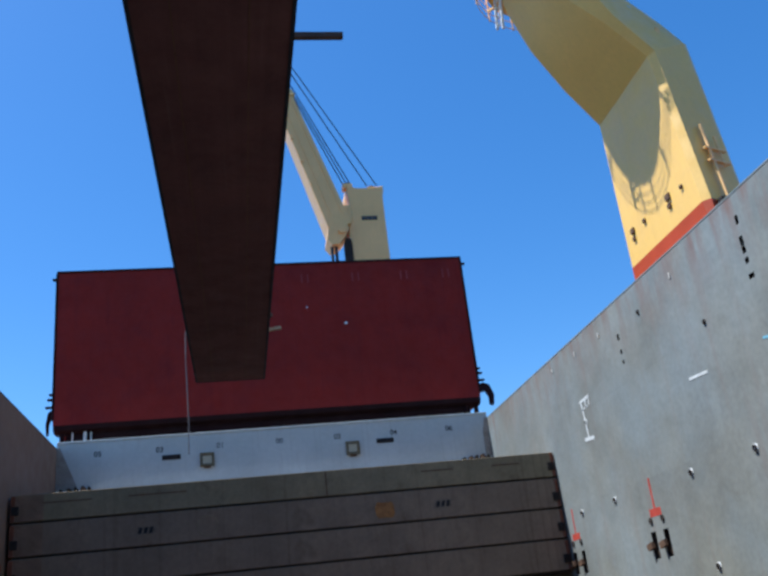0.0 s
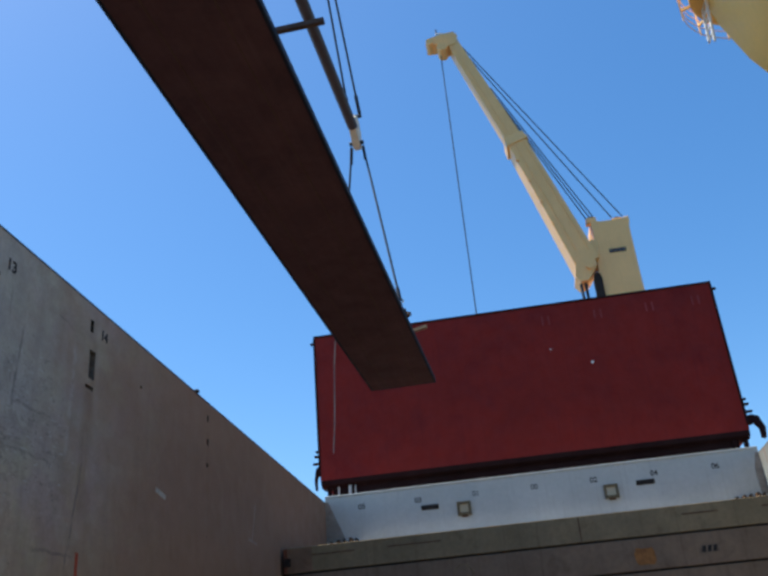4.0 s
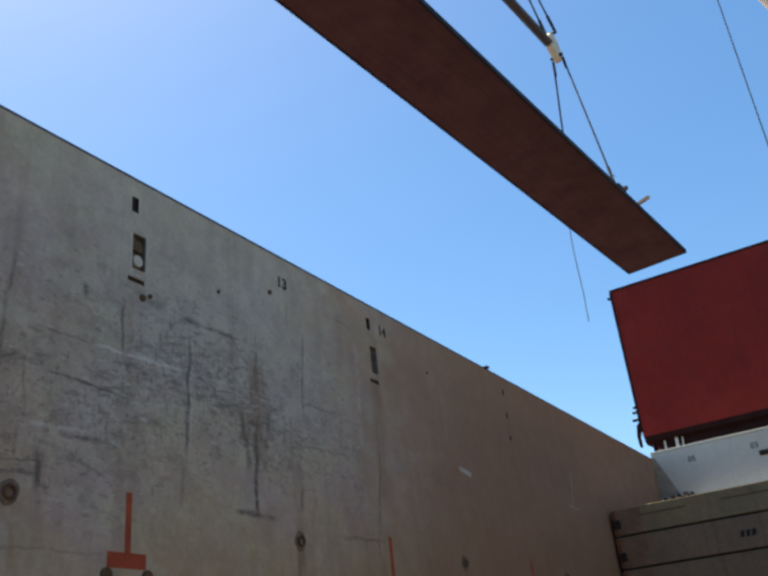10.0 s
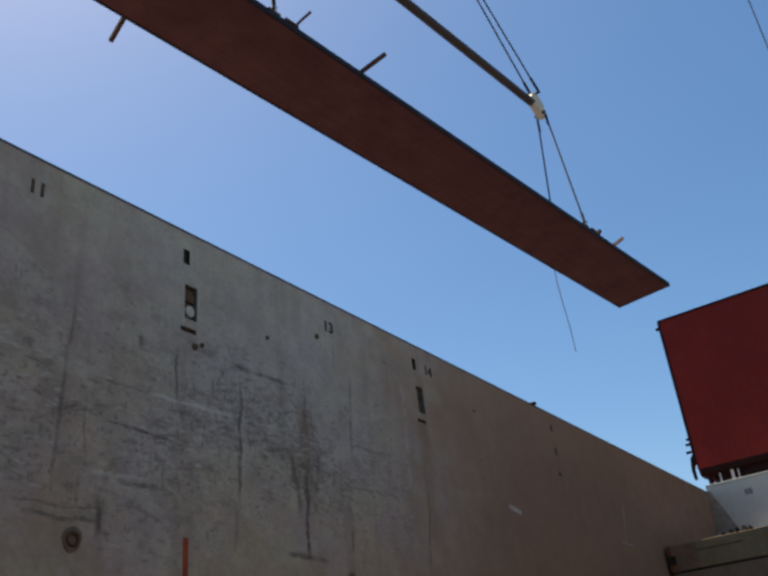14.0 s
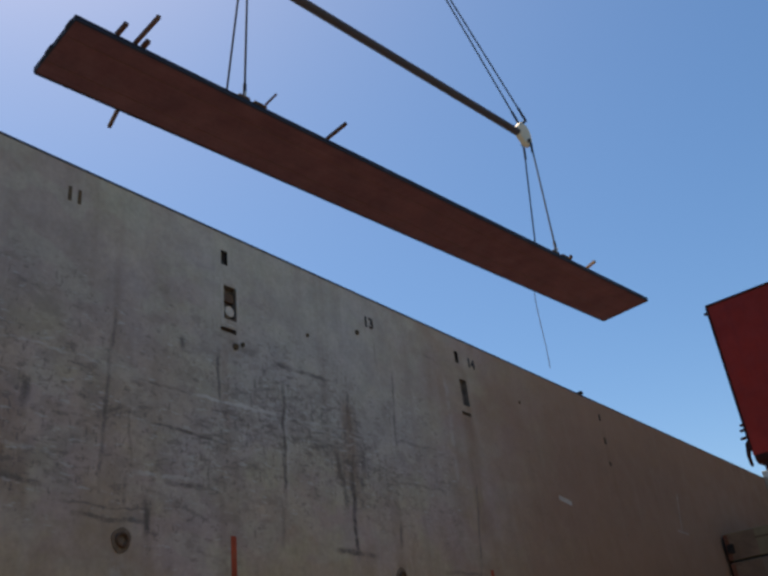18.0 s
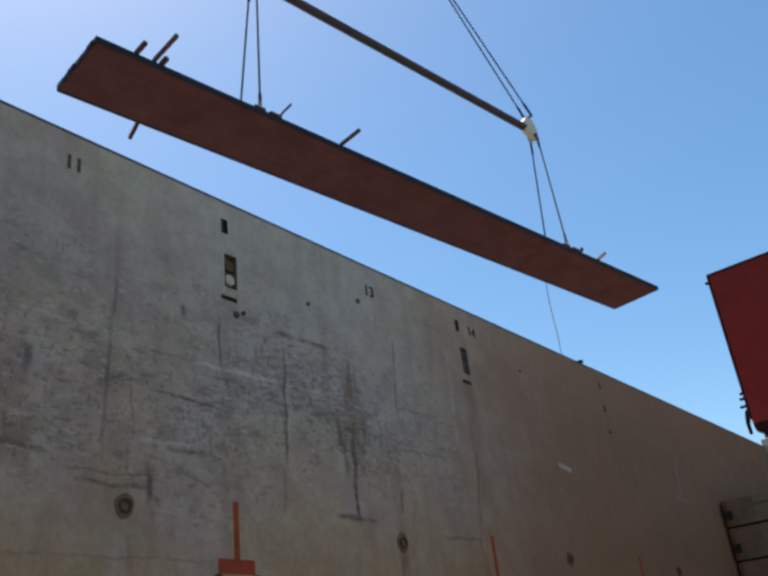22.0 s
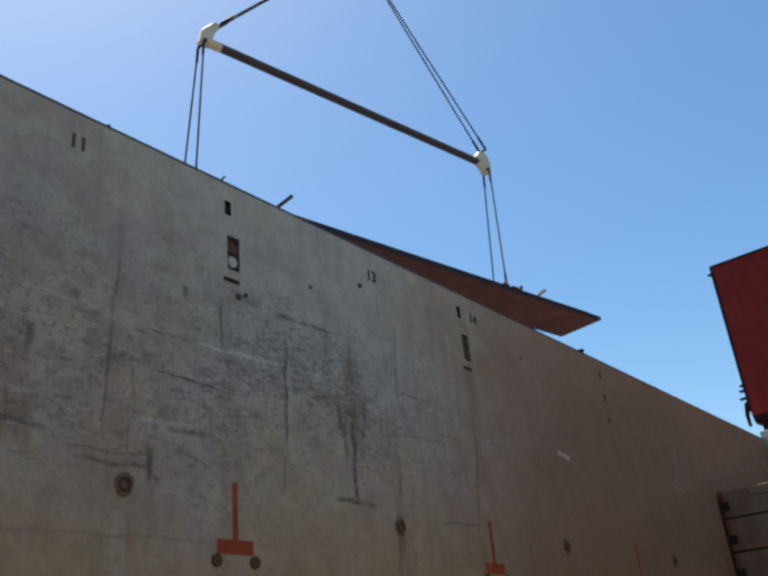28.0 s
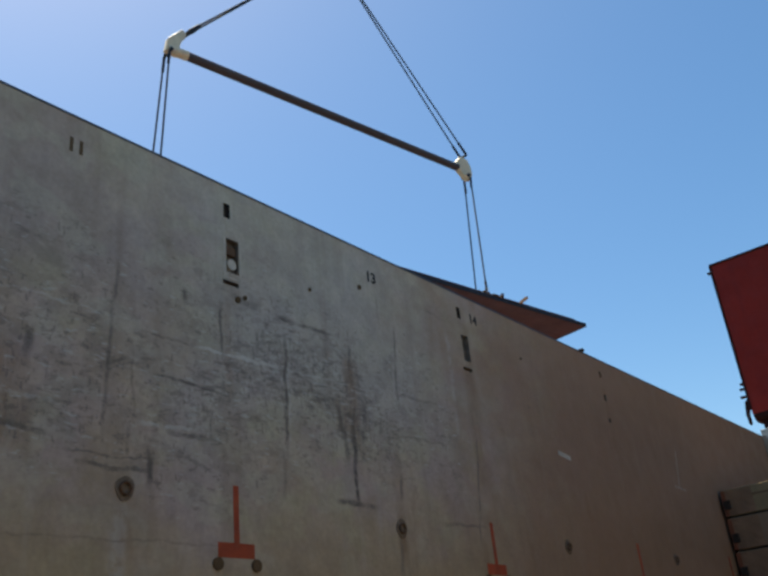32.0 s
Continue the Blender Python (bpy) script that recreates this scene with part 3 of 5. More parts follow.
def thing(name, at, label, category, group="", kind=""):
    """An empty at the thing's base; its parts are children."""
    ob = new(name)
    ob.empty_display_size = 0.3
    ob.location = at
    BASE[ob] = tuple(at)
    return tagged(ob, label, category, group, kind)


def part(name, bm, material, parent, label="", smooth=False):
    """Links a mesh, drawn in the place's own coordinates, as one part of a thing."""
    ob = new(name, flush(bm, name, material, BASE[parent], smooth))
    ob.parent = parent
    BASE[ob] = BASE[parent]
    return tagged(ob, label)


def solid(name, bm, material, label, category="", kind="structure", smooth=False, group=""):
    """A thing that is one mesh, at the world's origin."""
    ob = new(name, flush(bm, name, material, (0, 0, 0), smooth))
    BASE[ob] = (0, 0, 0)
    return tagged(ob, label, category, group, kind)


def box(bm, x0, x1, y0, y1, z0, z1, bevel=0.0):
    r = bmesh.ops.create_cube(bm, size=1.0)
    for v in r["verts"]:
        v.co = ((x0 + x1) / 2 + v.co.x * (x1 - x0), (y0 + y1) / 2 + v.co.y * (y1 - y0), (z0 + z1) / 2 + v.co.z * (z1 - z0))
    if bevel:
        es = {e for v in r["verts"] for e in v.link_edges}
        bmesh.ops.bevel(bm, geom=list(es), offset=bevel, segments=2, affect="EDGES", profile=0.6)
    return bm


def rod(bm, a, b, r, seg=8, r2=None):
    a, b = Vector(a), Vector(b)
    d = b - a
    m = Matrix.Translation((a + b) / 2) @ d.to_track_quat("Z", "Y").to_matrix().to_4x4()
    bmesh.ops.create_cone(bm, cap_ends=True, segments=seg, radius1=r, radius2=r if r2 is None else r2, depth=d.length, matrix=m)
    return bm


def bar(bm, a, b, w, h, up=(0, 0, 1)):
    """A square-edged bar from a to b, w across and h along up."""
    a, b, up = Vector(a), Vector(b), Vector(up)
    d = (b - a).normalized()
    s = d.cross(up).normalized()
    u = s.cross(d)
    ring = [[p + s * (i * w / 2) + u * (j * h / 2) for i, j in ((-1, -1), (1, -1), (1, 1), (-1, 1))] for p in (a, b)]
    v = [[bm.verts.new(c) for c in r] for r in ring]
    for k in range(4):
        bm.faces.new((v[0][k], v[0][(k + 1) % 4], v[1][(k + 1) % 4], v[1][k]))
    bm.faces.new(v[0][::-1])
    bm.faces.new(v[1])
    return bm


def prism(bm, outline, axis, lo, hi):
    """A flat outline pushed along an axis from lo to hi."""
    def at(p, w):
        q = list(p)
        q.insert(axis, w)
        return q
    v = [[bm.verts.new(at(p, w)) for p in outline] for w in (lo, hi)]
    n = len(outline)
    for k in range(n):
        bm.faces.new((v[0][k], v[0][(k + 1) % n], v[1][(k + 1) % n], v[1][k]))
    bm.faces.new(v[0][::-1])
    bm.faces.new(v[1])
    return bm


def loft(bm, rings, caps=True):
    v = [[bm.verts.new(p) for p in r] for r in rings]
    n = len(rings[0])
    for a, b in zip(v, v[1:]):
        for k in range(n):
            bm.faces.new((a[k], a[(k + 1) % n], b[(k + 1) % n], b[k]))
    if caps:
        bm.faces.new(v[0][::-1])
        bm.faces.new(v[-1])
    return bm


def ring_band(bm, centre, axis, r, tube, seg=16, sub=6):
    """A closed ring."""
    q = Vector(axis).to_track_quat("Z", "Y").to_matrix()
    vs = []
    for i in range(seg):
        a = 2 * math.pi * i / seg
        row = []
        for j in range(sub):
            b = 2 * math.pi * j / sub
            p = Vector(((r + tube * math.cos(b)) * math.cos(a), (r + tube * math.cos(b)) * math.sin(a), tube * math.sin(b)))
            row.append(bm.verts.new(Vector(centre) + q @ p))
        vs.append(row)
    for i in range(seg):
        for j in range(sub):
            bm.faces.new((vs[i][j], vs[(i + 1) % seg][j], vs[(i + 1) % seg][(j + 1) % sub], vs[i][(j + 1) % sub]))
    return bm


def lettering(text, m, height, material, parent, name="lettering", weight=0.02):
    """Stencilled figures as a thin mesh; m places the text's plane."""
    cu = bpy.data.curves.new(name, "FONT")
    cu.body, cu.size, cu.extrude, cu.align_x, cu.align_y = text, height * 1.38, 0.003, "CENTER", "CENTER"
    cu.offset = height * weight
    ob = new(name + "_curve", cu)
    bpy.context.view_layer.update()
    me = bpy.data.meshes.new_from_object(ob.evaluated_get(bpy.context.evaluated_depsgraph_get()))
    bpy.data.objects.remove(ob)
    me.transform(Matrix.Translation(-Vector(BASE[parent])) @ m)
    me.materials.clear()
    me.materials.append(M[material])
    o = new(name, me)
    o.parent = parent
    BASE[o] = BASE[parent]
    return o


BM = bmesh.new

# ---- the hold ----
COLUMNS = (1.55, 7.59, 13.48, 19.5, 25.4)


def side_wall(name, x, out, material, label, columns, ends):
    """One side of the hold: plating with pockets let into it. out: -1 port, +1 starboard."""
    holes = []
    for c in columns:
        if out > 0 and 12 < c < 22:
            for dy, z, w, h in ((0.04, 6.64, 0.05, 0.09), (0.07, 6.2, 0.06, 0.1), (0.07, 6.02, 0.06, 0.07), (0.07, 5.8, 0.06, 0.06), (0.06, 5.48, 0.09, 0.05)) if c < 15 else ((-0.04, 6.27, 0.06, 0.08), (-0.04, 5.88, 0.05, 0.06), (-0.04, 5.61, 0.05, 0.05)):
                holes.append((c + dy - w, c + dy + w, B + z - h, B + z + h, 0.08))
        elif out < 0 and c < 15:
            holes += [(c - 0.08, c + 0.15, B + 5.76, B + 6.3, 0.1), (c - 0.15, c + 0.14, B + 5.55, B + 5.62, 0.08), (c - 0.12, c + 0.0, B + 6.64, B + 6.88, 0.05)]
        elif c < 22:
            holes += [(c - 0.06, c + 0.05, B + 6.1, B + 6.26, 0.08), (c - 0.06, c + 0.04, B + 5.56, B + 5.66, 0.06), (c - 0.05, c + 0.03, B + 6.7, B + 6.86, 0.05)]
        for s in (-1, 1):
            holes.append((c + s * 0.33 - 0.13, c + s * 0.33 + 0.13, B + 0.88, B + 1.49, 0.16))
    ys = sorted({ends[0], ends[1], *(h[0] for h in holes), *(h[1] for h in holes)})
    zs = sorted({0.0, H, *(h[2] for h in holes), *(h[3] for h in holes)})
    bm = BM()
    grid = {}

    def vert(i, j):
        if (i, j) not in grid:
            grid[i, j] = bm.verts.new((x, ys[i], zs[j]))
        return grid[i, j]

    for i in range(len(ys) - 1):
        for j in range(len(zs) - 1):
            cy, cz = (ys[i] + ys[i + 1]) / 2, (zs[j] + zs[j + 1]) / 2
            if not any(h[0] < cy < h[1] and h[2] < cz < h[3] for h in holes):
                bm.faces.new((vert(i, j), vert(i + 1, j), vert(i + 1, j + 1), vert(i, j + 1)))
    back = x + out * 0.45
    c = [bm.verts.new((back, y, z)) for y, z in ((ends[0], 0), (ends[1], 0), (ends[1], H), (ends[0], H))]
    bm.faces.new(c)
    wall = solid(name, bm, material, label)
    bm = BM()
    inner = x - out * 0.008
    box(bm, min(inner, back), max(inner, back), ends[0], ends[1], H - 0.004, H + 0.03, 0.004)
    part("coaming_bar", bm, "rail" if out < 0 else "rail_star", wall, "thin dark blue steel bar along the coaming's top" if out < 0 else "thin grey steel bar along the coaming's top")
    for y0, y1, z0, z1, deep in holes:
        bm = BM()
        r = bmesh.ops.create_cube(bm, size=1.0)
        for v in r["verts"]:
            v.co = (x + out * deep * (0.5 + v.co.x), (y0 + y1) / 2 + v.co.y * (y1 - y0), (z0 + z1) / 2 + v.co.z * (z1 - z0))
        gone = [f for f in bm.faces if all(abs(v.co.x - x) < 1e-4 for v in f.verts)]
        bmesh.ops.delete(bm, geom=gone, context="FACES_ONLY")
        part("lashing_pocket", bm, "dark" if out > 0 or z0 > B + 6.5 else "recess", wall)
    return wall


port = side_wall("wall_left", XL, -1, "side_port", "scuffed grey steel side of the cargo hold", COLUMNS, (YB, YE))
STAR = (1.55, 7.6, 13.81, 19.82, 25.1)
star = side_wall("wall_right", XR, 1, "side_star", "sunlit blue-grey steel side of the cargo hold", STAR, (YB, 25.62))


def red_tee(wall, x, y, inward, fade="mark_red"):
    """A red T painted over a pair of lashing pockets, with its two dark eyes."""
    d = inward * 0.004
    bm = BM()
    box(bm, min(x, x + d), max(x, x + d), y - 0.045, y + 0.045, B + 2.0, B + 2.71)
    box(bm, min(x, x + d), max(x, x + d), y - 0.3, y + 0.29, B + 1.82, B + 2.0)
    part("red_mark", bm, fade, wall, "red painted T over the lashing pockets")
    for s in (-1, 1):
        bm = BM()
        rod(bm, (x - inward * 0.02, y + s * 0.31, B + 1.74), (x + inward * 0.03, y + s * 0.31, B + 1.74), 0.078, 14)
        part("eye_plug", bm, "rim" if inward > 0 else "dark", wall, smooth=True)
        yc = y + s * 0.33
        bm = box(BM(), x + inward * -0.13, x + inward * -0.05, yc - 0.09, yc + 0.09, B + 0.92, B + 1.06, 0.015)
        part("pocket_bar", bm, "rusty", wall)
        if inward > 0:
            part("pocket_plate", box(BM(), x - 0.12, x - 0.08, yc - 0.08, yc + 0.09, B + 1.16, B + 1.4, 0.02), "tan", wall, "tan plate in the pocket")
            for y0, y1, z0, z1 in ((-0.15, -0.1, 0.86, 1.52), (0.1, 0.15, 0.86, 1.52), (-0.1, 0.1, 1.45, 1.52), (-0.1, 0.1, 0.86, 0.9)):
                part("pocket_rim", box(BM(), x - 0.05, x + 0.006, yc + y0, yc + y1, B + z0, B + z1), "rim", wall, "dark brown pocket rim")
        if inward < 0:
            bm = bar(BM(), (x - 0.05, y + s * 0.33 + 0.02, B + 1.2), (x - 0.09, y + s * 0.33 + 0.22, B + 1.14), 0.09, 0.14)
            part("pocket_lever", bm, "rusty", wall, "rusty lashing lever")


for c in COLUMNS:
    red_tee(port, XL, c, 1, "mark_port")
for c in STAR:
    red_tee(star, XR, c, -1)
for c in COLUMNS[:2]:
    bm = BM()
    rod(bm, (XL - 0.09, c + 0.03, B + 5.9), (XL - 0.01, c + 0.03, B + 5.9), 0.085, 16)
    part("pocket_socket", bm, "chalk", port, smooth=True)
    bm = box(BM(), XL - 0.09, XL - 0.03, c - 0.05, c + 0.12, B + 6.06, B + 6.2, 0.01)
    part("pocket_bar", bm, "rusty", port)
    for y0, y1, z0, z1 in ((c - 0.13, c - 0.1, 5.68, 6.5), (c + 0.17, c + 0.19, 5.68, 6.4), (c - 0.13, c + 0.19, 5.66, 5.68)):
        part("pocket_outline", box(BM(), XL, XL + 0.004, y0, y1, B + z0, B + z1), "chalk", port, "faint pale outline round the pocket")


def lashing_eye(wall, x, y, z, inward, bright):
    if inward < 0 and not bright:
        part("stud", rod(BM(), (x - inward * 0.03, y, z), (x + inward * 0.03, y, z), 0.055, 12), "dark", wall, smooth=True)
        return
    bm = BM()
    if inward > 0:
        pts = [(y + 0.125 * (1 + 0.09 * math.sin(3 * a + y)) * math.cos(a), z + 0.14 * (1 + 0.08 * math.sin(2 * a + y)) * math.sin(a)) for a in (radians(20 * k) for k in range(18))]
        prism(bm, pts, 0, x - 0.03, x + 0.012)
        part("eye_plate", bm, "stain", wall, "rust-brown plate round the eye")
    else:
        rod(bm, (x - inward * 0.03, y, z), (x + inward * 0.015, y, z), 0.085, 18)
        part("eye_plate", bm, "white" if bright else "rusty", wall, smooth=True)
    bm = ring_band(BM(), (x + inward * 0.03, y, z), (1, 0, 0), 0.07 if inward > 0 else 0.05, 0.018)
    part("eye_ring", bm, "dark" if bright else "rusty", wall, smooth=True)


for y, z in ((5.95, 2.5), (10.92, 2.42), (16.2, 2.45), (21.6, 2.45), (-0.4, 2.45)):
    lashing_eye(port, XL, y, B + z, 1, False)
for y, z in ((15.17, 2.48), (17.74, 2.48), (21.92, 2.5), (24.3, 2.5), (17.5, 0.51), (12.1, 2.45), (15.8, 5.25), (12.68, 5.22), (18.48, 6.47)):
    lashing_eye(star, XR, y, B + z, -1, z < 3)


def on_port(y, z):
    return Matrix.Translation((XL + 0.004, y, z)) @ Euler((radians(90), 0, radians(90))).to_matrix().to_4x4()


def on_end(x, z):
    return Matrix.Translation((x, YE - 0.004, z)) @ Euler((radians(90), 0, 0)).to_matrix().to_4x4()


for text, y, z, mt in (("11", 5.07, 6.73, "rim"), ("13", 10.77, 6.68, "black"), ("14", 13.91, 6.73, "black")):
    lettering(text, on_port(y, B + z), 0.2, mt, port, "frame_number", weight=0.05 if text == "11" else 0.038)

for y, z, w in ((10.43, 6.4, 0.045), (7.84, 5.43, 0.035), (9.2, 5.98, 0.03), (7.7, 5.36, 0.05), (15.6, 6.3, 0.03)):
    part("stud", rod(BM(), (XL - 0.02, y, B + z), (XL + 0.02, y, B + z), w, 10), "rim", port, smooth=True)

# scrapes, chalk lines and small fittings on the sides
for y0, z0, y1, z1, w in ((16.52, 4.4, 17.03, 4.33, 0.1), (23.31, 5.39, 23.0, 4.4, 0.05), (22.7, 4.36, 23.4, 4.33, 0.05)):
    bm = bar(BM(), (XL + 0.003, y0, B + z0), (XL + 0.003, y1, B + z1), 0.006, w, (0, 0, 1) if abs(z1 - z0) < 0.5 else (0, 1, 0))
    part("chalk_mark", bm, "chalk" if y0 < 20 else "chalk_faint", port)
for y0, z0, y1, z1, w in ((16.91, 4.33, 16.14, 4.28, 0.06), (22.9, 5.36, 22.8, 4.36, 0.08), (23.1, 4.34, 22.45, 4.28, 0.1), (23.0, 5.38, 22.3, 5.42, 0.08), (22.62, 5.16, 22.62, 5.36, 0.06), (22.36, 5.18, 22.36, 5.4, 0.06), (22.92, 5.14, 22.5, 5.18, 0.05), (22.86, 4.75, 22.74, 4.85, 0.12)):
    bm = bar(BM(), (XR - 0.003, y0, B + z0), (XR - 0.003, y1, B + z1), 0.006, w, (0, 0, 1) if abs(z1 - z0) < 0.2 else (0, 1, 0))
    part("chalk_mark", bm, "white_worn", star)
for y, z in ((16.69, 6.67), (20.9, 6.7), (22.7, 6.75), (24.6, 6.8)):
    bm = box(BM(), XR - 0.02, XR + 0.01, y - 0.03, y + 0.03, B + z - 0.07, B + z + 0.07, 0.01)
    part("coaming_clip", bm, "chalk", star)
for y0, z0, y1, z1, w in ((14.05, 4.3, 13.62, 4.24, 0.05), (13.62, 4.24, 13.5, 3.2, 0.09), (13.5, 3.2, 13.46, 2.72, 0.11), (13.5, 0.75, 13.46, 0.2, 0.1)):
    bm = bar(BM(), (XR - 0.003, y0, B + z0), (XR - 0.003, y1, B + z1), 0.006, w, (0, 0, 1) if abs(z1 - z0) < 0.2 else (0, 1, 0))
    part("chalk_mark", bm, "chalk_blue", star, "pale blue chalk line")
part("coaming_lug", box(BM(), XL - 0.1, XL + 0.06, 18.64, 18.76, H + 0.03, H + 0.1, 0.02), "dark", port)

# floor, ends, deck and water close the place
bm = box(BM(), XL - 0.4, XR + 0.4, YB - 0.4, YE + 0.4, -0.4, 0.0)
solid("floor", bm, "floor", "worn brown steel floor of the cargo hold")
bm = box(BM(), XL, XR, YB - 0.45, YB, 0.0, H)
solid("wall_back", bm, "bulkhead", "plain ochre steel bulkhead closing the hold")
bm = box(BM(), XL, XR + 0.9, YE, YE + 0.45, 0.0, B + 4.7)
bulk = solid("wall_end", bm, "bulkhead", "ochre steel bulkhead in shade under the stacked pontoons")
bm = box(BM(), XL, XR, YE - 0.002, YE + 0.45, B + 4.7, HE)
coam = solid("hatch_coaming", bm, "coaming", "pale grey end coaming with cell numbers and two floodlights")
bm = box(BM(), XL, XR, YE - 0.03, YE + 0.45, HE - 0.06, HE + 0.02, 0.02)
part("coaming_bar", bm, "coaming", coam)

# a darker brown-grey taper in each corner of the end coaming
for s_, x, foot in ((1, XL, 0.75), (-1, XR, 0.25)):
    bm = prism(BM(), [(x + s_ * 0.003, HE - 0.2), (x + s_ * 0.12, HE - 0.2), (x + s_ * 0.2 * (1 + foot), B + 6.65), (x + s_ * foot, B + 5.72), (x + s_ * 0.003, B + 5.72)], 1, YE - 0.03, YE - 0.003)
    part("corner_taper", bm, "corner_brown", coam, "darker tapered corner plate")
bm = box(BM(), XR, XR + 0.45, 25.62, YE + 0.45, B + 0.8, H)
rest = solid("wall_right_end", bm, "side_star", "blue-grey steel side beside the end coaming")
bm = box(BM(), XR - 0.008, XR + 0.45, 25.62, YE + 0.45, H - 0.004, H + 0.03, 0.004)
part("coaming_bar", bm, "rail_star", rest, "thin grey steel bar along the coaming's top")
bm = box(BM(), XR + 0.6, XR + 0.9, 25.62, YE + 0.45, 0.0, B + 0.8)
box(bm, XR, XR + 0.6, 25.62, YE + 0.45, B + 0.7, B + 0.8)
solid("wall_recess", bm, "bulkhead", "shaded ochre steel recess beside the pontoon stack")

DK = B + 5.2
for name, x0, x1, y0, y1 in (("deck_port", -13.0, XL - 0.45, -26, 82), ("deck_starboard", XR + 0.45, 13.2, -26, 82), ("deck_ahead", XL - 0.45, XR + 0.45, YE + 0.45, 82), ("deck_astern", XL - 0.45, XR + 0.45, -26, YB - 0.45)):
    solid(name, box(BM(), x0, x1, y0, y1, DK - 0.3, DK), "deck", "red painted steel main deck round the hatch")
bm = BM()
W = B - 1.0
for x0, x1, y0, y1 in ((-1500, -13.0, -1500, 1500), (13.2, 1500, -1500, 1500), (-13.0, 13.2, 82, 1500), (-13.0, 13.2, -1500, -26)):
    bm.faces.new([bm.verts.new((x, y, W)) for x, y in ((x0, y0), (x1, y0), (x1, y1), (x0, y1))])
solid("water", bm, "sea", "dark rippled harbour water round the ship")
bm = BM()
for x0, x1, y0, y1 in ((-13.0, -12.8, -26, 82), (13.0, 13.2, -26, 82), (-12.8, 13.0, 81.8, 82), (-12.8, 13.0, -26, -25.8)):
    box(bm, x0, x1, y0, y1, W - 2, DK - 0.3)
solid("hull", bm, "deck", "red painted steel hull sides")

# ---- end coaming: numbers, vents, floodlights ----
for k, text in enumerate(("05", "03", "01", "00", "02", "04", "06")):
    lettering(text, on_end(-6.45 + k * 2.168, B + 6.88), 0.2, "scrape" if k in (2, 3) else "black", coam, "cell_number")
for x, z in ((-3.87, 6.58), (4.03, 6.6)):
    bm = box(BM(), x - 0.33, x + 0.33, YE - 0.03, YE + 0.02, B + z - 0.09, B + z + 0.09, 0.01)
    vent = part("vent", bm, "dark", coam, "dark slotted vent")
    for i in range(4):
        bm = box(BM(), x - 0.26 + i * 0.14, x - 0.2 + i * 0.14, YE - 0.045, YE - 0.031, B + z - 0.05, B + z + 0.05)
        part("vent_bar", bm, "dark", vent)


def floodlight(x, z):
    t = thing("floodlight", (x, YE, z - 0.24), "square brass-framed floodlight set on the coaming", "floodlight", "floodlights on the coaming")
    bm = BM()
    for sx, sz, w, h in ((-0.21, 0, 0.1, 0.5), (0.21, 0, 0.1, 0.5), (0, 0.2, 0.32, 0.1), (0, -0.2, 0.32, 0.1)):
        box(bm, x + sx - w / 2, x + sx + w / 2, YE - 0.12, YE - 0.002, z + sz - h / 2, z + sz + h / 2, 0.012)
    part("frame", bm, "brass", t, "weathered brass-coloured frame")
    part("lens", box(BM(), x - 0.2, x + 0.2, YE - 0.06, YE - 0.03, z - 0.19, z + 0.19, 0.02), "glass", t, "pale glass lens")
    part("back_box", box(BM(), x - 0.2, x + 0.2, YE - 0.03, YE - 0.003, z - 0.19, z + 0.19), "dark", t)
    part("bracket", box(BM(), x - 0.12, x + 0.12, YE - 0.08, YE - 0.003, z - 0.31, z - 0.255, 0.01), "rusty", t)


floodlight(-2.6, B + 6.39)
floodlight(2.77, B + 6.4)
for x in (-7.2, 7.4):
    for k, (u, w, h) in enumerate(((-0.5, 0.13, 0.11), (-0.24, 0.15, 0.15), (0.0, 0.12, 0.17), (0.22, 0.17, 0.2), (0.46, 0.1, 0.16))):
        bm = prism(BM(), [(x + u, B + 5.57), (x + u + w, B + 5.57), (x + u + w * 0.9, B + 5.57 + h * 0.75), (x + u + w * 0.6, B + 5.57 + h), (x + u + w * 0.15, B + 5.57 + h * 0.85)], 1, YE - 0.28, YE - 0.003)
        part("cleat", bm, "rusty" if k % 2 else "dark", coam)
bm = box(BM(), XL + 0.003, XR - 0.003, YE - 0.35, YE - 0.003, B + 5.48, B + 5.57, 0.01)
part("ledge", bm, "coaming", coam)
for x, w in ((-5.03, 0.3), (-4.52, 0.3)):
    z = B + (0.62 if x < -5 else -0.63)
    part("bulkhead_socket", box(BM(), x - w / 2, x + w / 2, YE - 0.03, YE + 0.001, z - 0.3 - (0.35 if x > -5 else 0), z + 0.3, 0.04), "dark", bulk)
part("bulkhead_stencil", box(BM(), 3.55, 3.67, YE - 0.006, YE, B - 2.0, B - 1.0), "dark", bulk)
part("bulkhead_stencil", box(BM(), 3.3, 4.1, YE - 0.006, YE, B - 2.14, B - 2.0), "dark", bulk)
for x0, x1, z0, z1 in ((-0.8, 0.0, -1.96, -1.9), (5.28, 6.05, -1.72, -1.64), (0.3, 1.4, -2.5, -2.44)):
    part("bulkhead_stencil", box(BM(), x0, x1, YE - 0.006, YE, B + z0, B + z1), "rusty", bulk, "dark rubbed mark")
part("bulkhead_stencil", box(BM(), 3.68, 4.0, YE - 0.006, YE, B - 1.1, B - 1.0), "dark", bulk)


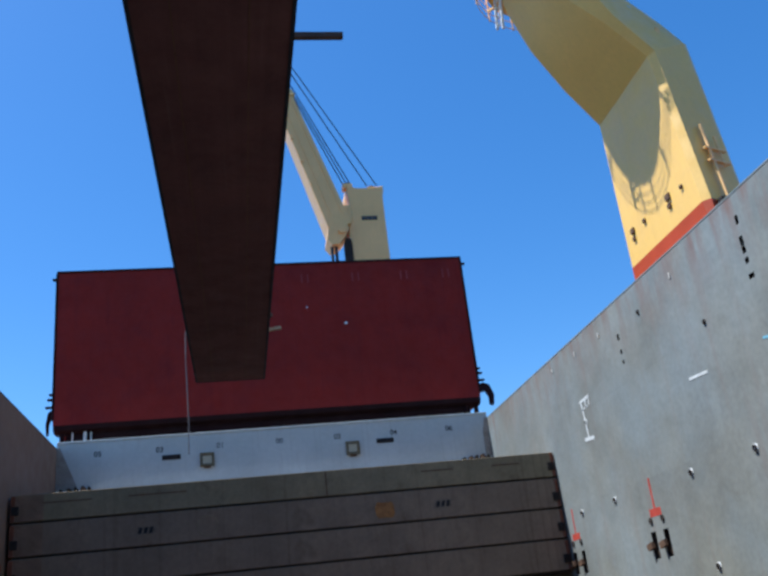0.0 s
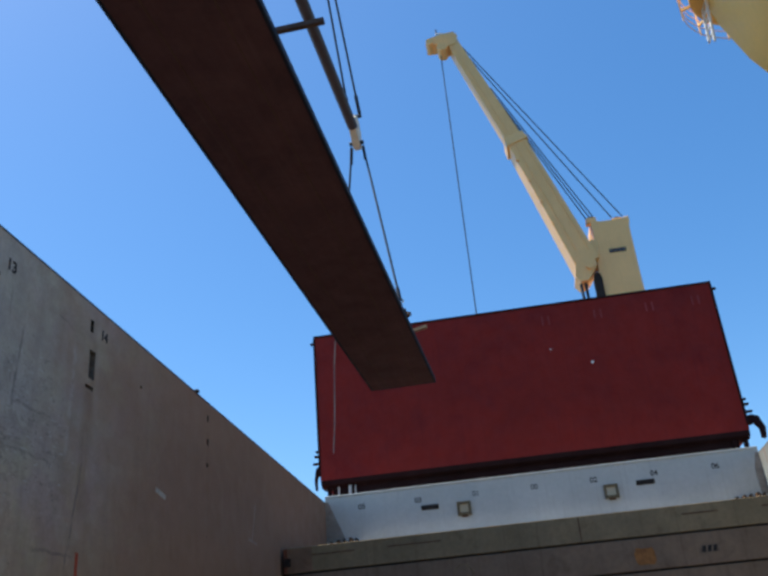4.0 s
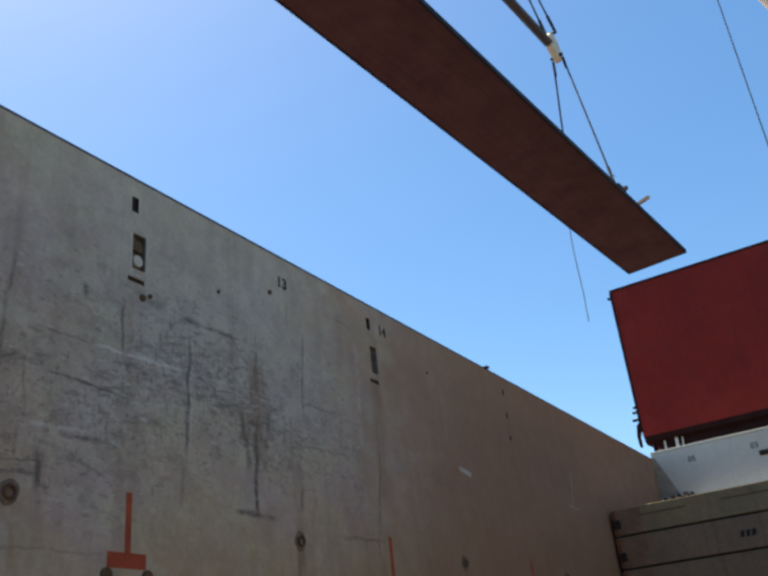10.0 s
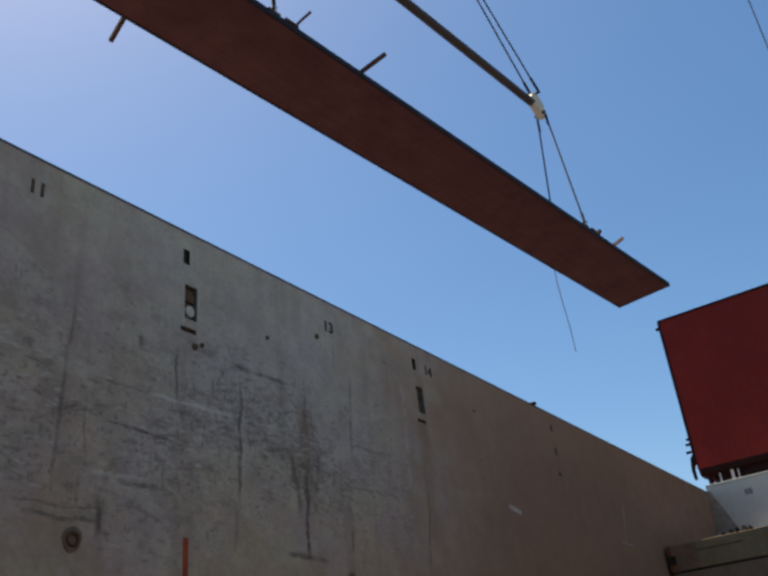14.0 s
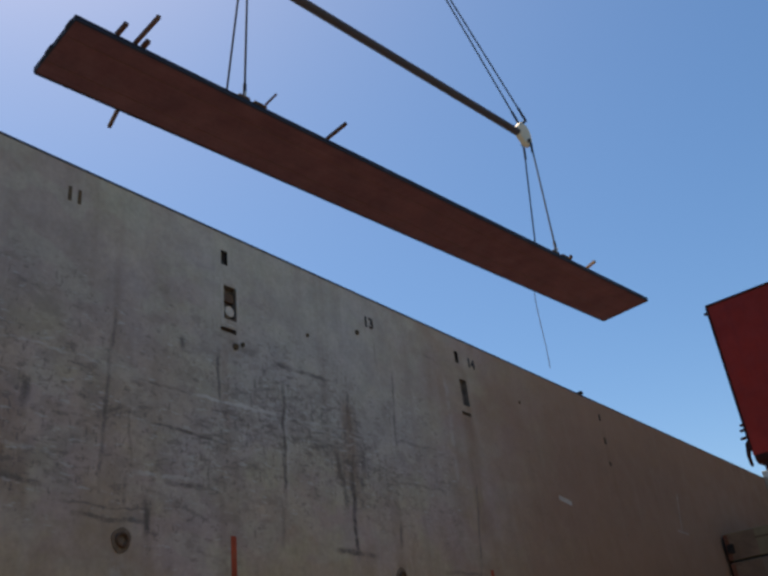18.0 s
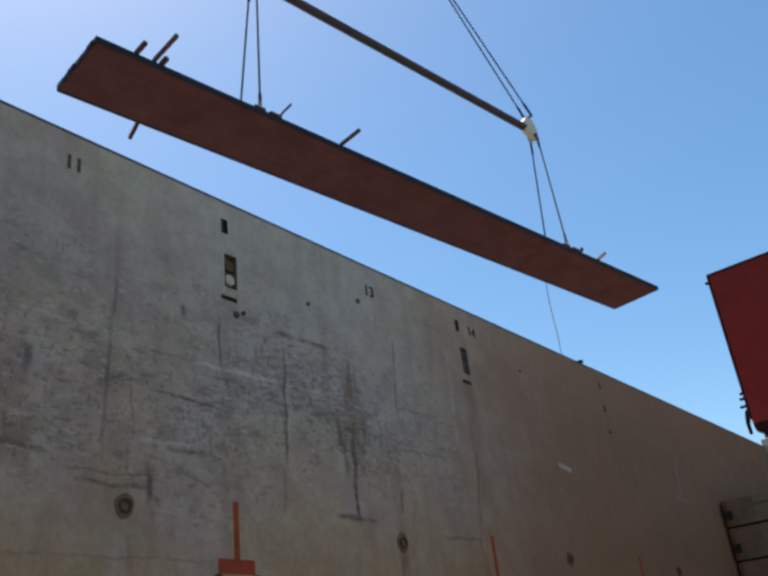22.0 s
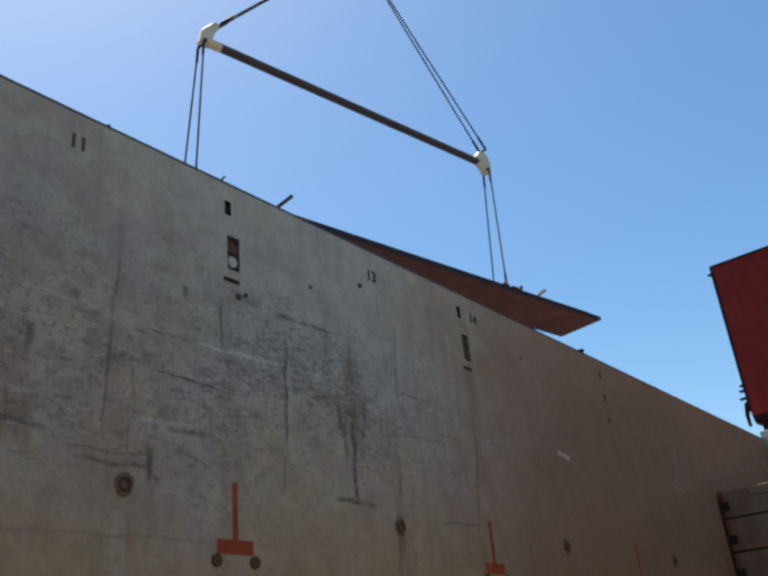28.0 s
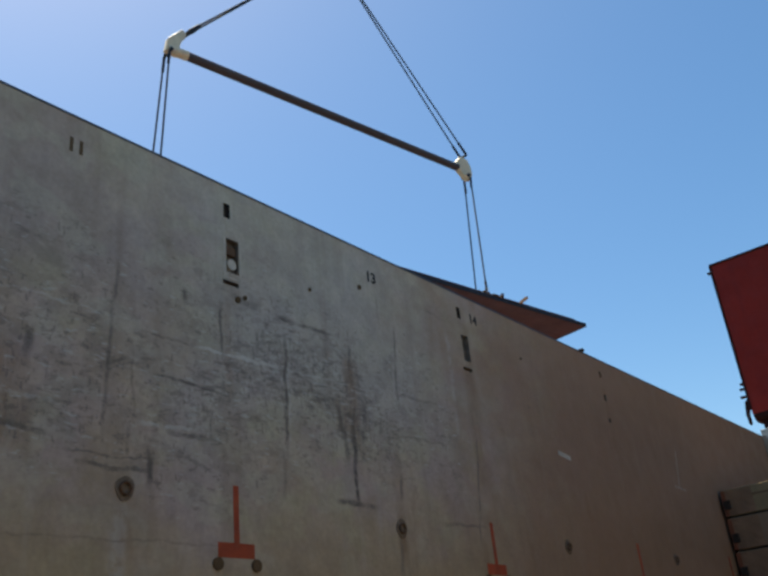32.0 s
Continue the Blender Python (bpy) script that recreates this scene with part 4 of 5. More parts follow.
# ---- stacked tween-deck pontoons ----
def pontoon(z0, z1, n):
    x0, x1, y0, y1 = XL + 0.12, XR - 0.05, 25.77, 31.4
    t = thing("deck_pontoon", ((x0 + x1) / 2, (y0 + y1) / 2, z0), "grey painted steel deck pontoon in a stack, rust-streaked" if n else "grey painted steel deck pontoon on top of the stack", "deck pontoon", "stacked deck pontoons")
    part("body", box(BM(), x0, x1, y0, y1, z0 + 0.06, z1, 0.018), "pontoon" if n else "pontoon_top", t)
    # the joint's shade is also put into the sole's near-black colour
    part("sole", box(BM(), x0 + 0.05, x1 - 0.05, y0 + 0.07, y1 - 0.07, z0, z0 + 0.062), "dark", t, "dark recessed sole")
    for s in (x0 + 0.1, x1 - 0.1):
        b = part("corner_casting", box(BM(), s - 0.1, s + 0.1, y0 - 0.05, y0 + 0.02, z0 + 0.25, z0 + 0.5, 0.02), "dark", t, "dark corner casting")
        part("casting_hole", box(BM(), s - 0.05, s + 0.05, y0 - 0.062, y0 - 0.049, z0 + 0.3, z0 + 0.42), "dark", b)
    for s in (x0 + 0.03, x1 - 0.03):
        part("end_plate", box(BM(), s - 0.05, s + 0.07 if s < 0 else s + 0.05, y0 - 0.025, y0 + 0.3, z0 + 0.07, z1 - 0.02, 0.01), "rust_red", t, "rusty end plate")
    part("end_strip", box(BM(), x0 + 0.105, x0 + 0.85, y0 - 0.004, y0 + 0.01, z0 + 0.075, z1 - 0.03), "rust_strip", t, "rust-brown strip at the pontoon's end")
    if n == 0:
        # unseen from below: added dark sheet that cuts sunlight bounced off the stack
        part("bounce_cut_plate", box(BM(), x0 + 0.06, x1 - 0.06, y0 + 0.12, y1 - 0.06, z1 - 0.02, z1 + 0.006), "floor", t, "unseen dark plate added to cut bounced sunlight")
        for xa, xb in ((-6.9, -5.6), (-4.6, -3.0), (3.9, 4.9), (6.1, 7.0)):
            part("grab_slot", box(BM(), xa, xb, y0 - 0.008, y0 + 0.01, z0 + 0.52, z0 + 0.56), "rusty", t)
        part("weld_seam", box(BM(), 1.0, 1.04, y0 - 0.008, y0 + 0.01, z0 + 0.08, z1 - 0.02), "rusty", t)
    if n == 1:
        for xc in (-4.14, 4.45):
            pl = part("number_field", prism(BM(), [(xc - 0.31, z0 + 0.34), (xc + 0.24, z0 + 0.36), (xc + 0.31, z0 + 0.58), (xc - 0.22, z0 + 0.57)], 1, y0 - 0.006, y0 + 0.01), "stain", t, "dark stencilled number field")
            for i in (-1, 0, 1):
                k = xc + i * 0.15
                part("number_bar", prism(BM(), [(k - 0.07, z0 + 0.38), (k + 0.03, z0 + 0.385), (k + 0.07, z0 + 0.55), (k - 0.03, z0 + 0.545)], 1, y0 - 0.011, y0 - 0.0065), "black", pl)
        part("rust_patch", prism(BM(), [(2.42, z0 + 0.27), (2.5, z0 + 0.2), (2.72, z0 + 0.21), (2.9, z0 + 0.19), (2.97, z0 + 0.3), (2.96, z0 + 0.55), (2.9, z0 + 0.66), (2.66, z0 + 0.64), (2.46, z0 + 0.67), (2.39, z0 + 0.5)], 1, y0 - 0.004, y0 + 0.01), "rust_orange", t, "orange rust patch")
        part("ring_mark", ring_band(BM(), (-2.44, y0 - 0.002, z0 + 0.45), (0, 1, 0), 0.28, 0.012, 24, 5), "pontoon_top", t, "faint round mark")
    return t


TOPS = (4.54, 3.74, 2.82, 1.92, 1.0)
for n in range(4):
    pontoon(B + TOPS[n + 1], B + TOPS[n], n)
for x0, x1 in ((XL, XL + 0.5), (XR - 0.5, XR + 0.6)):
    solid("support_ledge", box(BM(), x0, x1, 29.0, YE, B + 0.9, B + 1.0, 0.01), "rusty", "rusty steel ledge that carries the pontoon stack")


# ---- folded hatch cover standing on its end ----
def hatch_cover():
    y0, x0, x1, zb, zt = 33.57, -8.31, 8.43, B + 8.08, B + 14.66
    t = thing("hatch_cover", ((x0 + x1) / 2, y0 + 0.5, H), "dark red folded hatch cover panels standing upright on the coaming", "hatch cover")
    bm = prism(BM(), [(y0, zb + 0.3), (y0, zt), (y0 + 0.9, zt), (y0 + 0.9, zb + 0.3)], 0, x0, x1)
    part("panel", bm, "cover", t, "dark red steel panel")
    part("panel", box(BM(), x0 + 0.05, x1 - 0.05, y0 + 1.05, y0 + 1.9, zb + 0.1, zt - 0.15, 0.02), "cover", t, "dark red steel panel folded behind")
    # the chamfered underside carries its shade as near-black colour
    part("bottom_edge", prism(BM(), [(y0 + 0.002, zb + 0.298), (y0 + 0.9, zb + 0.298), (y0 + 0.9, zb + 0.05), (y0 + 0.25, zb + 0.02), (y0 + 0.05, zb + 0.12)], 0, x0 + 0.01, x1 - 0.01), "cover_edge", t, "panel underside with shade painted black")
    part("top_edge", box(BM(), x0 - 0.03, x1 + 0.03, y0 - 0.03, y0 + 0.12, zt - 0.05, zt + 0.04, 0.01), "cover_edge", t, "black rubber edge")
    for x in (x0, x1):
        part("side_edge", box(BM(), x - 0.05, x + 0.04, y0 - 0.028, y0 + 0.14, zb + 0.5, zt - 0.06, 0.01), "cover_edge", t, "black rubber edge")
    for s, x in ((-1, x0), (1, x1)):
        for z, w in ((zb + 1.05, 0.26), (zb + 1.35, 0.2), (zb + 1.55, 0.14), (zt - 0.25, 0.16)):
            part("cleat", box(BM(), min(x + s * 0.05, x + s * (0.05 + w)), max(x + s * 0.05, x + s * (0.05 + w)), y0 + 0.1, y0 + 0.25, z - 0.04, z + 0.04, 0.01), "cover_edge", t)
        k = 1.0 if s > 0 else 0.45
        hook = [(0.02, 0.88), (0.25, 0.95), (0.5, 0.85), (0.66, 0.4), (0.6, 0.0), (0.46, 0.05), (0.46, 0.4), (0.32, 0.62), (0.02, 0.55)]
        b = part("hinge_arm", prism(BM(), [(x + s * u * k, zb + v) for u, v in hook], 1, y0 + 0.2, y0 + 0.45), "cover_edge", t, "black hooked hinge arm")
        for u in ((0.18, 0.62) if s > 0 else (0.3,)):
            part("hinge_leg", rod(BM(), (x - s * u, y0 + 0.3, H - 0.4), (x - s * u, y0 + 0.3, zb + 0.25), 0.1, 12), "cover_edge", t, smooth=True)
        part("hinge_pin", rod(BM(), (x + s * 0.05, y0 + 0.1, zb + 0.7), (x + s * 0.05, y0 + 0.55, zb + 0.7), 0.1, 14), "cover_edge", b, smooth=True)
    for x, w in ((-7.66, 0.03), (-7.2, 0.06), (-6.98, 0.025)):
        part("support_post", rod(BM(), (x, y0 + 0.24, H - 0.5), (x + 0.04, y0 + 0.24, zb + 0.1), w, 10), "white", t, smooth=True)
    # added beam: fills the dark gap under the panel in near-black
    part("gap_beam", box(BM(), x0 + 0.42, x1 - 0.42, y0 + 0.32, y0 + 0.85, DK, zb + 0.06, 0.01), "cover_edge", t, "near-black beam filling the gap under the panel")
    part("wheel", rod(BM(), (-7.45, y0 + 0.25, H + 0.32), (-7.45, y0 + 0.42, H + 0.32), 0.2, 18), "cover_edge", t, smooth=True)
    for x, z, r in ((3.16, 11.88, 0.06), (1.6, 12.65, 0.03)):
        part("lug", rod(BM(), (x, y0 - 0.05, B + z), (x, y0 + 0.02, B + z), r, 10), "white", t, smooth=True)
    for x in (1.6, 3.75, 5.85, 7.7):
        for d in (-0.13, 0.13):
            part("paint_mark", box(BM(), x + d - 0.03, x + d + 0.03, y0 - 0.004, y0 + 0.01, B + 13.75, B + 14.15), "cover_pale", t)
    return t


hatch_cover()


# ---- the near crane's cranked pedestal ----
def pedestal():
    t = thing("crane_pedestal", (9.4, 17.6, DK), "yellow cranked crane pedestal with a red foot band, sunlit", "crane pedestal")

    def level(left, right, front, back, c=0.14):
        """One cut through the box section: its outer and inboard edge (x, z), front and back y, corners cut off."""
        (xl, zl), (xr, zr) = left, right
        w = (xr - xl) or 1
        pts = [(xl, back - c), (xl, front + c), (xl + c, front), (xr + 0.25 - c, front + 0.5), (xr + 0.25, front + 0.5 + c), (xr + 0.25, back - c), (xr + 0.25 - c, back), (xl + c, back)]
        return [(x, y, B + zl + (zr - zl) * (x - xl) / w) for x, y in pts]

    x0 = 8.7
    s0, s1, s2 = level((x0, DK - B), (9.95, DK - B), 15.1, 19.43), level((x0, 6.6), (9.93, 6.6), 15.28, 19.43), level((x0, 7.95), (9.9, 7.95), 15.47, 19.43)
    part("foot", loft(BM(), [s0, s1]), "yellow", t)
    part("foot_band", loft(BM(), [level((x0 - 0.005, 6.6), (9.94, 6.6), 15.275, 19.435), level((x0 - 0.005, 7.95), (9.91, 7.95), 15.465, 19.435)]), "band", t, "red painted band")
    knee = level((x0, 12.23), (9.9, 12.85), 16.08, 19.43)
    part("column", loft(BM(), [s2, knee]), "yellow", t)
    part("cranked_head", loft(BM(), [knee, level((7.85, 13.35), (9.5, 13.55), 16.15, 19.43, 0.2), level((7.0, 14.45), (8.95, 14.4), 16.2, 19.42, 0.45), level((6.45, 15.55), (8.85, 15.5), 16.3, 19.42, 0.65), level((6.2, 16.3), (8.85, 16.3), 16.4, 19.4, 0.8)]), "yellow", t, smooth=True)
    hx, hy = 7.55, 18.05
    part("collar", rod(BM(), (hx, hy, B + 16.3), (hx, hy, B + 16.5), 1.82, 40), "yellow", t, smooth=True)
    part("slewing_column", rod(BM(), (hx, hy, B + 16.5), (hx, hy, B + 20.5), 1.55, 36), "yellow", t, smooth=True)
    part("slewing_ring", rod(BM(), (hx, hy, B + 17.5), (hx, hy, B + 17.7), 1.66, 36), "plate_edge", t, smooth=True)
    for z in (16.1, 16.35, 16.6, 16.86):
        part("guard_rail", ring_band(BM(), (hx, hy, B + z), (0, 0, 1), 2.08, 0.012, 40, 5), "cream", t, smooth=True)
    for k in range(14):
        a = radians(360 / 14 * k)
        p = (hx + 2.08 * math.cos(a), hy + 2.08 * math.sin(a))
        part("rail_post", rod(BM(), (*p, B + 16.05), (*p, B + 16.9), 0.022, 6), "cream", t)
        part("rail_bracket", bar(BM(), (hx + 1.6 * math.cos(a), hy + 1.6 * math.sin(a), B + 16.42), (*p, B + 16.4), 0.06, 0.06), "yellow", t)
    lx = 6.13
    lad = part("ladder", bar(BM(), (lx, 18.5, B + 14.85), (lx + 0.14, 18.5, B + 17.0), 0.06, 0.06, (1, 0, 0)), "white", t, "white steel ladder")
    part("ladder_rail", bar(BM(), (lx, 18.92, B + 15.15), (lx + 0.14, 18.92, B + 17.0), 0.06, 0.06, (1, 0, 0)), "white", lad)
    for k in range(7):
        x, z = lx + 0.025 + k * 0.018, B + 15.22 + k * 0.27
        part("rung", rod(BM(), (x, 18.5, z), (x, 18.92, z), 0.022, 6), "white", lad)
    for y in (18.5, 18.92):
        part("ladder_bracket", bar(BM(), (lx + 0.08, y, B + 16.2), (lx + 0.5, y, B + 16.2), 0.05, 0.05), "white", lad)
    # pipes and clamps on the shaded face, eyes on the sunlit one
    def face(x, z):
        return 15.47 + 0.14 * (z - 7.95) + 0.37 * (x - 8.84)

    for x, z0, z1, r in ((9.3, 7.9, 10.05, 0.045), (9.62, 8.9, 9.75, 0.03)):
        part("pipe", rod(BM(), (x, face(x, z0) - 0.1, B + z0), (x, face(x, z1) - 0.1, B + z1), r, 10), "cream", t, smooth=True)
    for z in (9.0, 9.35):
        part("pipe_clamp", bar(BM(), (9.15, face(9.15, z) - 0.1, B + z), (9.8, face(9.8, z) - 0.1, B + z), 0.09, 0.045), "cream", t)
    part("cable_box", box(BM(), 9.0, 9.8, 15.35, 15.85, B + 7.5, B + 7.95, 0.03), "dark", t)
    for y, z, w in ((18.82, 8.78, 0.09), (18.82, 8.56, 0.06), (16.87, 8.72, 0.1), (16.88, 8.5, 0.07), (16.23, 8.65, 0.05), (18.15, 8.74, 0.06)):
        part("eye_plate", box(BM(), x0 - 0.05, x0 + 0.01, y - w, y + w, B + z - w * 0.8, B + z + w * 0.8, 0.01), "rusty", t)
    part("head_lamp", rod(BM(), (8.75, 16.85, B + 14.0), (8.68, 16.6, B + 13.95), 0.13, 14), "steel", t, smooth=True)
    for x, z, w in ((9.3, 13.1, 0.06), (9.55, 12.2, 0.05)):
        part("head_bracket", box(BM(), x - w, x + w, 16.45, 16.8, B + z - 0.2, B + z + 0.2, 0.02), "cream", t)
    return t


pedestal()


# ---- the far crane ----
def far_crane():
    Y, F = 63.5, 62.75     # depth of the jib's plane and of the tower's front
    t = thing("deck_crane", (10.0, 64.15, DK), "cream deck crane ahead with its jib raised", "crane")
    part("pedestal", rod(BM(), (9.85, 64.15, DK), (9.85, 64.15, B + 24.3), 1.8, 28), "cream", t, smooth=True)
    part("slewing_ring", rod(BM(), (9.85, 64.15, B + 24.3), (9.85, 64.15, B + 24.55), 2.0, 28), "plate_edge", t, smooth=True)
    outline = [(8.0, B + 24.5), (11.45, B + 24.5), (11.36, B + 29.0), (11.28, B + 33.0), (11.5, B + 33.75), (11.46, B + 34.15), (11.1, B + 34.12), (10.75, B + 33.88), (9.1, B + 33.92), (8.8, B + 34.25), (8.42, B + 34.3), (8.4, B + 33.7), (8.55, B + 33.2), (8.42, B + 31.8), (8.2, B + 28.6)]
    bm = prism(BM(), outline, 1, F, F + 3.0)
    bmesh.ops.bevel(bm, geom=[e for e in bm.edges if abs(e.verts[0].co.y - e.verts[1].co.y) < 0.01], offset=0.07, segments=2, affect="EDGES", profile=0.5)
    tower = part("tower", bm, "cream", t)
    sign = part("sign", box(BM(), 9.4, 10.7, F - 0.03, F, B + 31.02, B + 31.36), "dark", tower, "dark sign on the tower")
    for k in range(4):
        part("sign_bar", box(BM(), 9.46 + k * 0.31, 9.68 + k * 0.31, F - 0.036, F - 0.031, B + 31.08, B + 31.3), "scrape", sign)
    for x, z in ((10.6, 34.1), (8.55, 34.45)):
        blk = part("sheave_block", box(BM(), x - 0.4, x + 0.4, F + 0.35, F + 1.1, B + z - 0.25, B + z + 0.2, 0.05), "cream", t)
        part("sheave", rod(BM(), (x, F + 0.5, B + z + 0.05), (x, F + 0.95, B + z + 0.05), 0.33, 18), "scrape", blk, smooth=True)
    cab = part("cab", box(BM(), 8.05, 8.62, F - 0.12, F + 1.2, B + 30.9, B + 32.4, 0.12), "cream", t, "bright cab window housing")
    part("cab_window", box(BM(), 8.03, 8.06, F + 0.1, F + 1.0, B + 31.4, B + 32.2, 0.01), "glass", cab)
    part("doorway", prism(BM(), [(7.75, B + 26.4), (8.4, B + 26.4), (8.4, B + 28.9), (8.3, B + 29.3), (8.05, B + 29.45), (7.85, B + 29.3), (7.75, B + 28.9)], 1, F - 0.16, F + 0.4), "dark", tower, "dark arched doorway")
    # jib: a tapering lower box, a collar, a slimmer upper box and the head
    up = (1, 0, 0.3)

    def taper(name, a, b, wa, wb, da, db, label=""):
        """A box girder from a to b that narrows: width across the view and depth at both ends."""
        d = (Vector(b) - Vector(a)).normalized()
        across = Vector((0, 1, 0)).cross(d).normalized()
        rings = []
        for p, w, dp in ((Vector(a), wa, da), (Vector(b), wb, db)):
            rings.append([p + across * (i * w / 2) + Vector((0, j * dp / 2, 0)) for i, j in ((-1, -1), (1, -1), (1, 1), (-1, 1))])
        bm = loft(BM(), rings)
        bmesh.ops.bevel(bm, geom=list(bm.edges), offset=0.06, segments=2, affect="EDGES", profile=0.5)
        return part(name, bm, "cream", t, label)

    foot, step, tip = Vector((7.52, Y, B + 30.3)), Vector((3.62, Y, B + 43.2)), Vector((-0.62, Y, B + 55.55))
    jib = taper("jib", foot, step, 2.0, 1.6, 2.4, 2.0)
    upper = taper("upper_jib", step, tip, 1.4, 1.05, 1.7, 1.3)
    d1, d2 = (step - foot).normalized(), (tip - step).normalized()
    taper("jib_collar", step - d1 * 0.5, step + d2 * 0.45, 2.0, 1.75, 2.3, 2.0)
    for s, w in ((-0.32, 0.1), (0.62, 0.08)):
        part("jib_rib", bar(BM(), foot + Vector((s, -1.22, 0)) + d1 * 1.2, step + Vector((s * 0.8, -1.03, 0)) - d1 * 0.6, 0.06, w, up), "cream", jib)
    part("jib_rib", bar(BM(), step + Vector((-0.2, -0.87, 0)) + d2 * 0.6, tip + Vector((-0.15, -0.67, 0)), 0.06, 0.1, up), "cream", upper)
    for k in range(5):
        p = foot.lerp(step, 0.14 + 0.17 * k)
        part("jib_bracket", box(BM(), p.x - 0.95, p.x - 0.7, Y - 1.2, Y - 0.95, p.z - 0.12, p.z + 0.12, 0.02), "cream", jib)
    heel = part("jib_heel", prism(BM(), [(6.35, B + 29.2), (6.7, B + 28.7), (7.3, B + 28.75), (7.75, B + 29.3), (8.2, B + 30.0), (7.9, B + 31.3), (6.7, B + 31.0)], 1, Y - 1.25, Y + 0.9), "cream", t, "jib heel on its hinge")
    part("hinge_pin", rod(BM(), (7.6, Y - 1.5, B + 29.9), (7.6, Y - 1.2, B + 29.9), 0.3, 16), "cream", heel, smooth=True)
    for x in (6.75, 7.1):
        part("heel_strut", rod(BM(), (x, Y - 0.6, B + 26.3), (x, Y - 0.6, B + 28.9), 0.12, 8), "wire", heel)
    head = part("jib_head", prism(BM(), [(-3.0, B + 55.35), (-2.9, B + 55.95), (-1.6, B + 56.3), (-0.3, B + 56.35), (0.0, B + 55.9), (-0.25, B + 54.9), (-1.35, B + 54.7), (-1.75, B + 55.2)], 1, Y - 0.75, Y + 0.75), "cream", t)
    for x, z, r in ((-1.5, 54.75, 0.5), (-2.65, 55.45, 0.32)):
        part("head_sheave", rod(BM(), (x, Y - 0.95, B + z), (x, Y + 0.6, B + z), r, 20), "cream", head, smooth=True)
    part("head_lamp", box(BM(), -2.0, -1.3, Y - 0.4, Y + 0.3, B + 56.32, B + 56.8, 0.08), "steel", head)
    part("head_mast", rod(BM(), (-1.9, Y, B + 56.7), (-1.9, Y, B + 57.6), 0.07, 8), "plate_edge", head)
    for a, b in (((11.1, 34.5), (0.15, 55.2)), ((10.25, 34.5), (0.35, 54.4)), ((8.9, 34.6), (2.3, 49.6)), ((8.6, 34.6), (2.75, 48.2)), ((8.35, 34.4), (3.0, 47.4))):
        part("luffing_wire", rod(BM(), (a[0], Y - 0.1, B + a[1]), (b[0], Y - 0.1, B + b[1]), 0.05, 6), "wire", t)
    part("hoist_wire", rod(BM(), (-1.75, Y, B + 54.5), (-1.75, Y, B + 16.0), 0.055, 6), "wire", t)
    hook = part("hook_block", box(BM(), -2.2, -1.3, Y - 0.3, Y + 0.3, B + 15.0, B + 16.1, 0.1), "yellow", t)
    part("hook", ring_band(BM(), (-1.75, Y, B + 14.75), (0, 1, 0), 0.28, 0.09), "wire", hook, smooth=True)
    return t


far_crane()


# ---- the lifted panel, its spreader and its tag line ----
LUGS = {(-1, -1): -6.28, (-1, 1): -6.87, (1, -1): 7.06, (1, 1): 5.45}


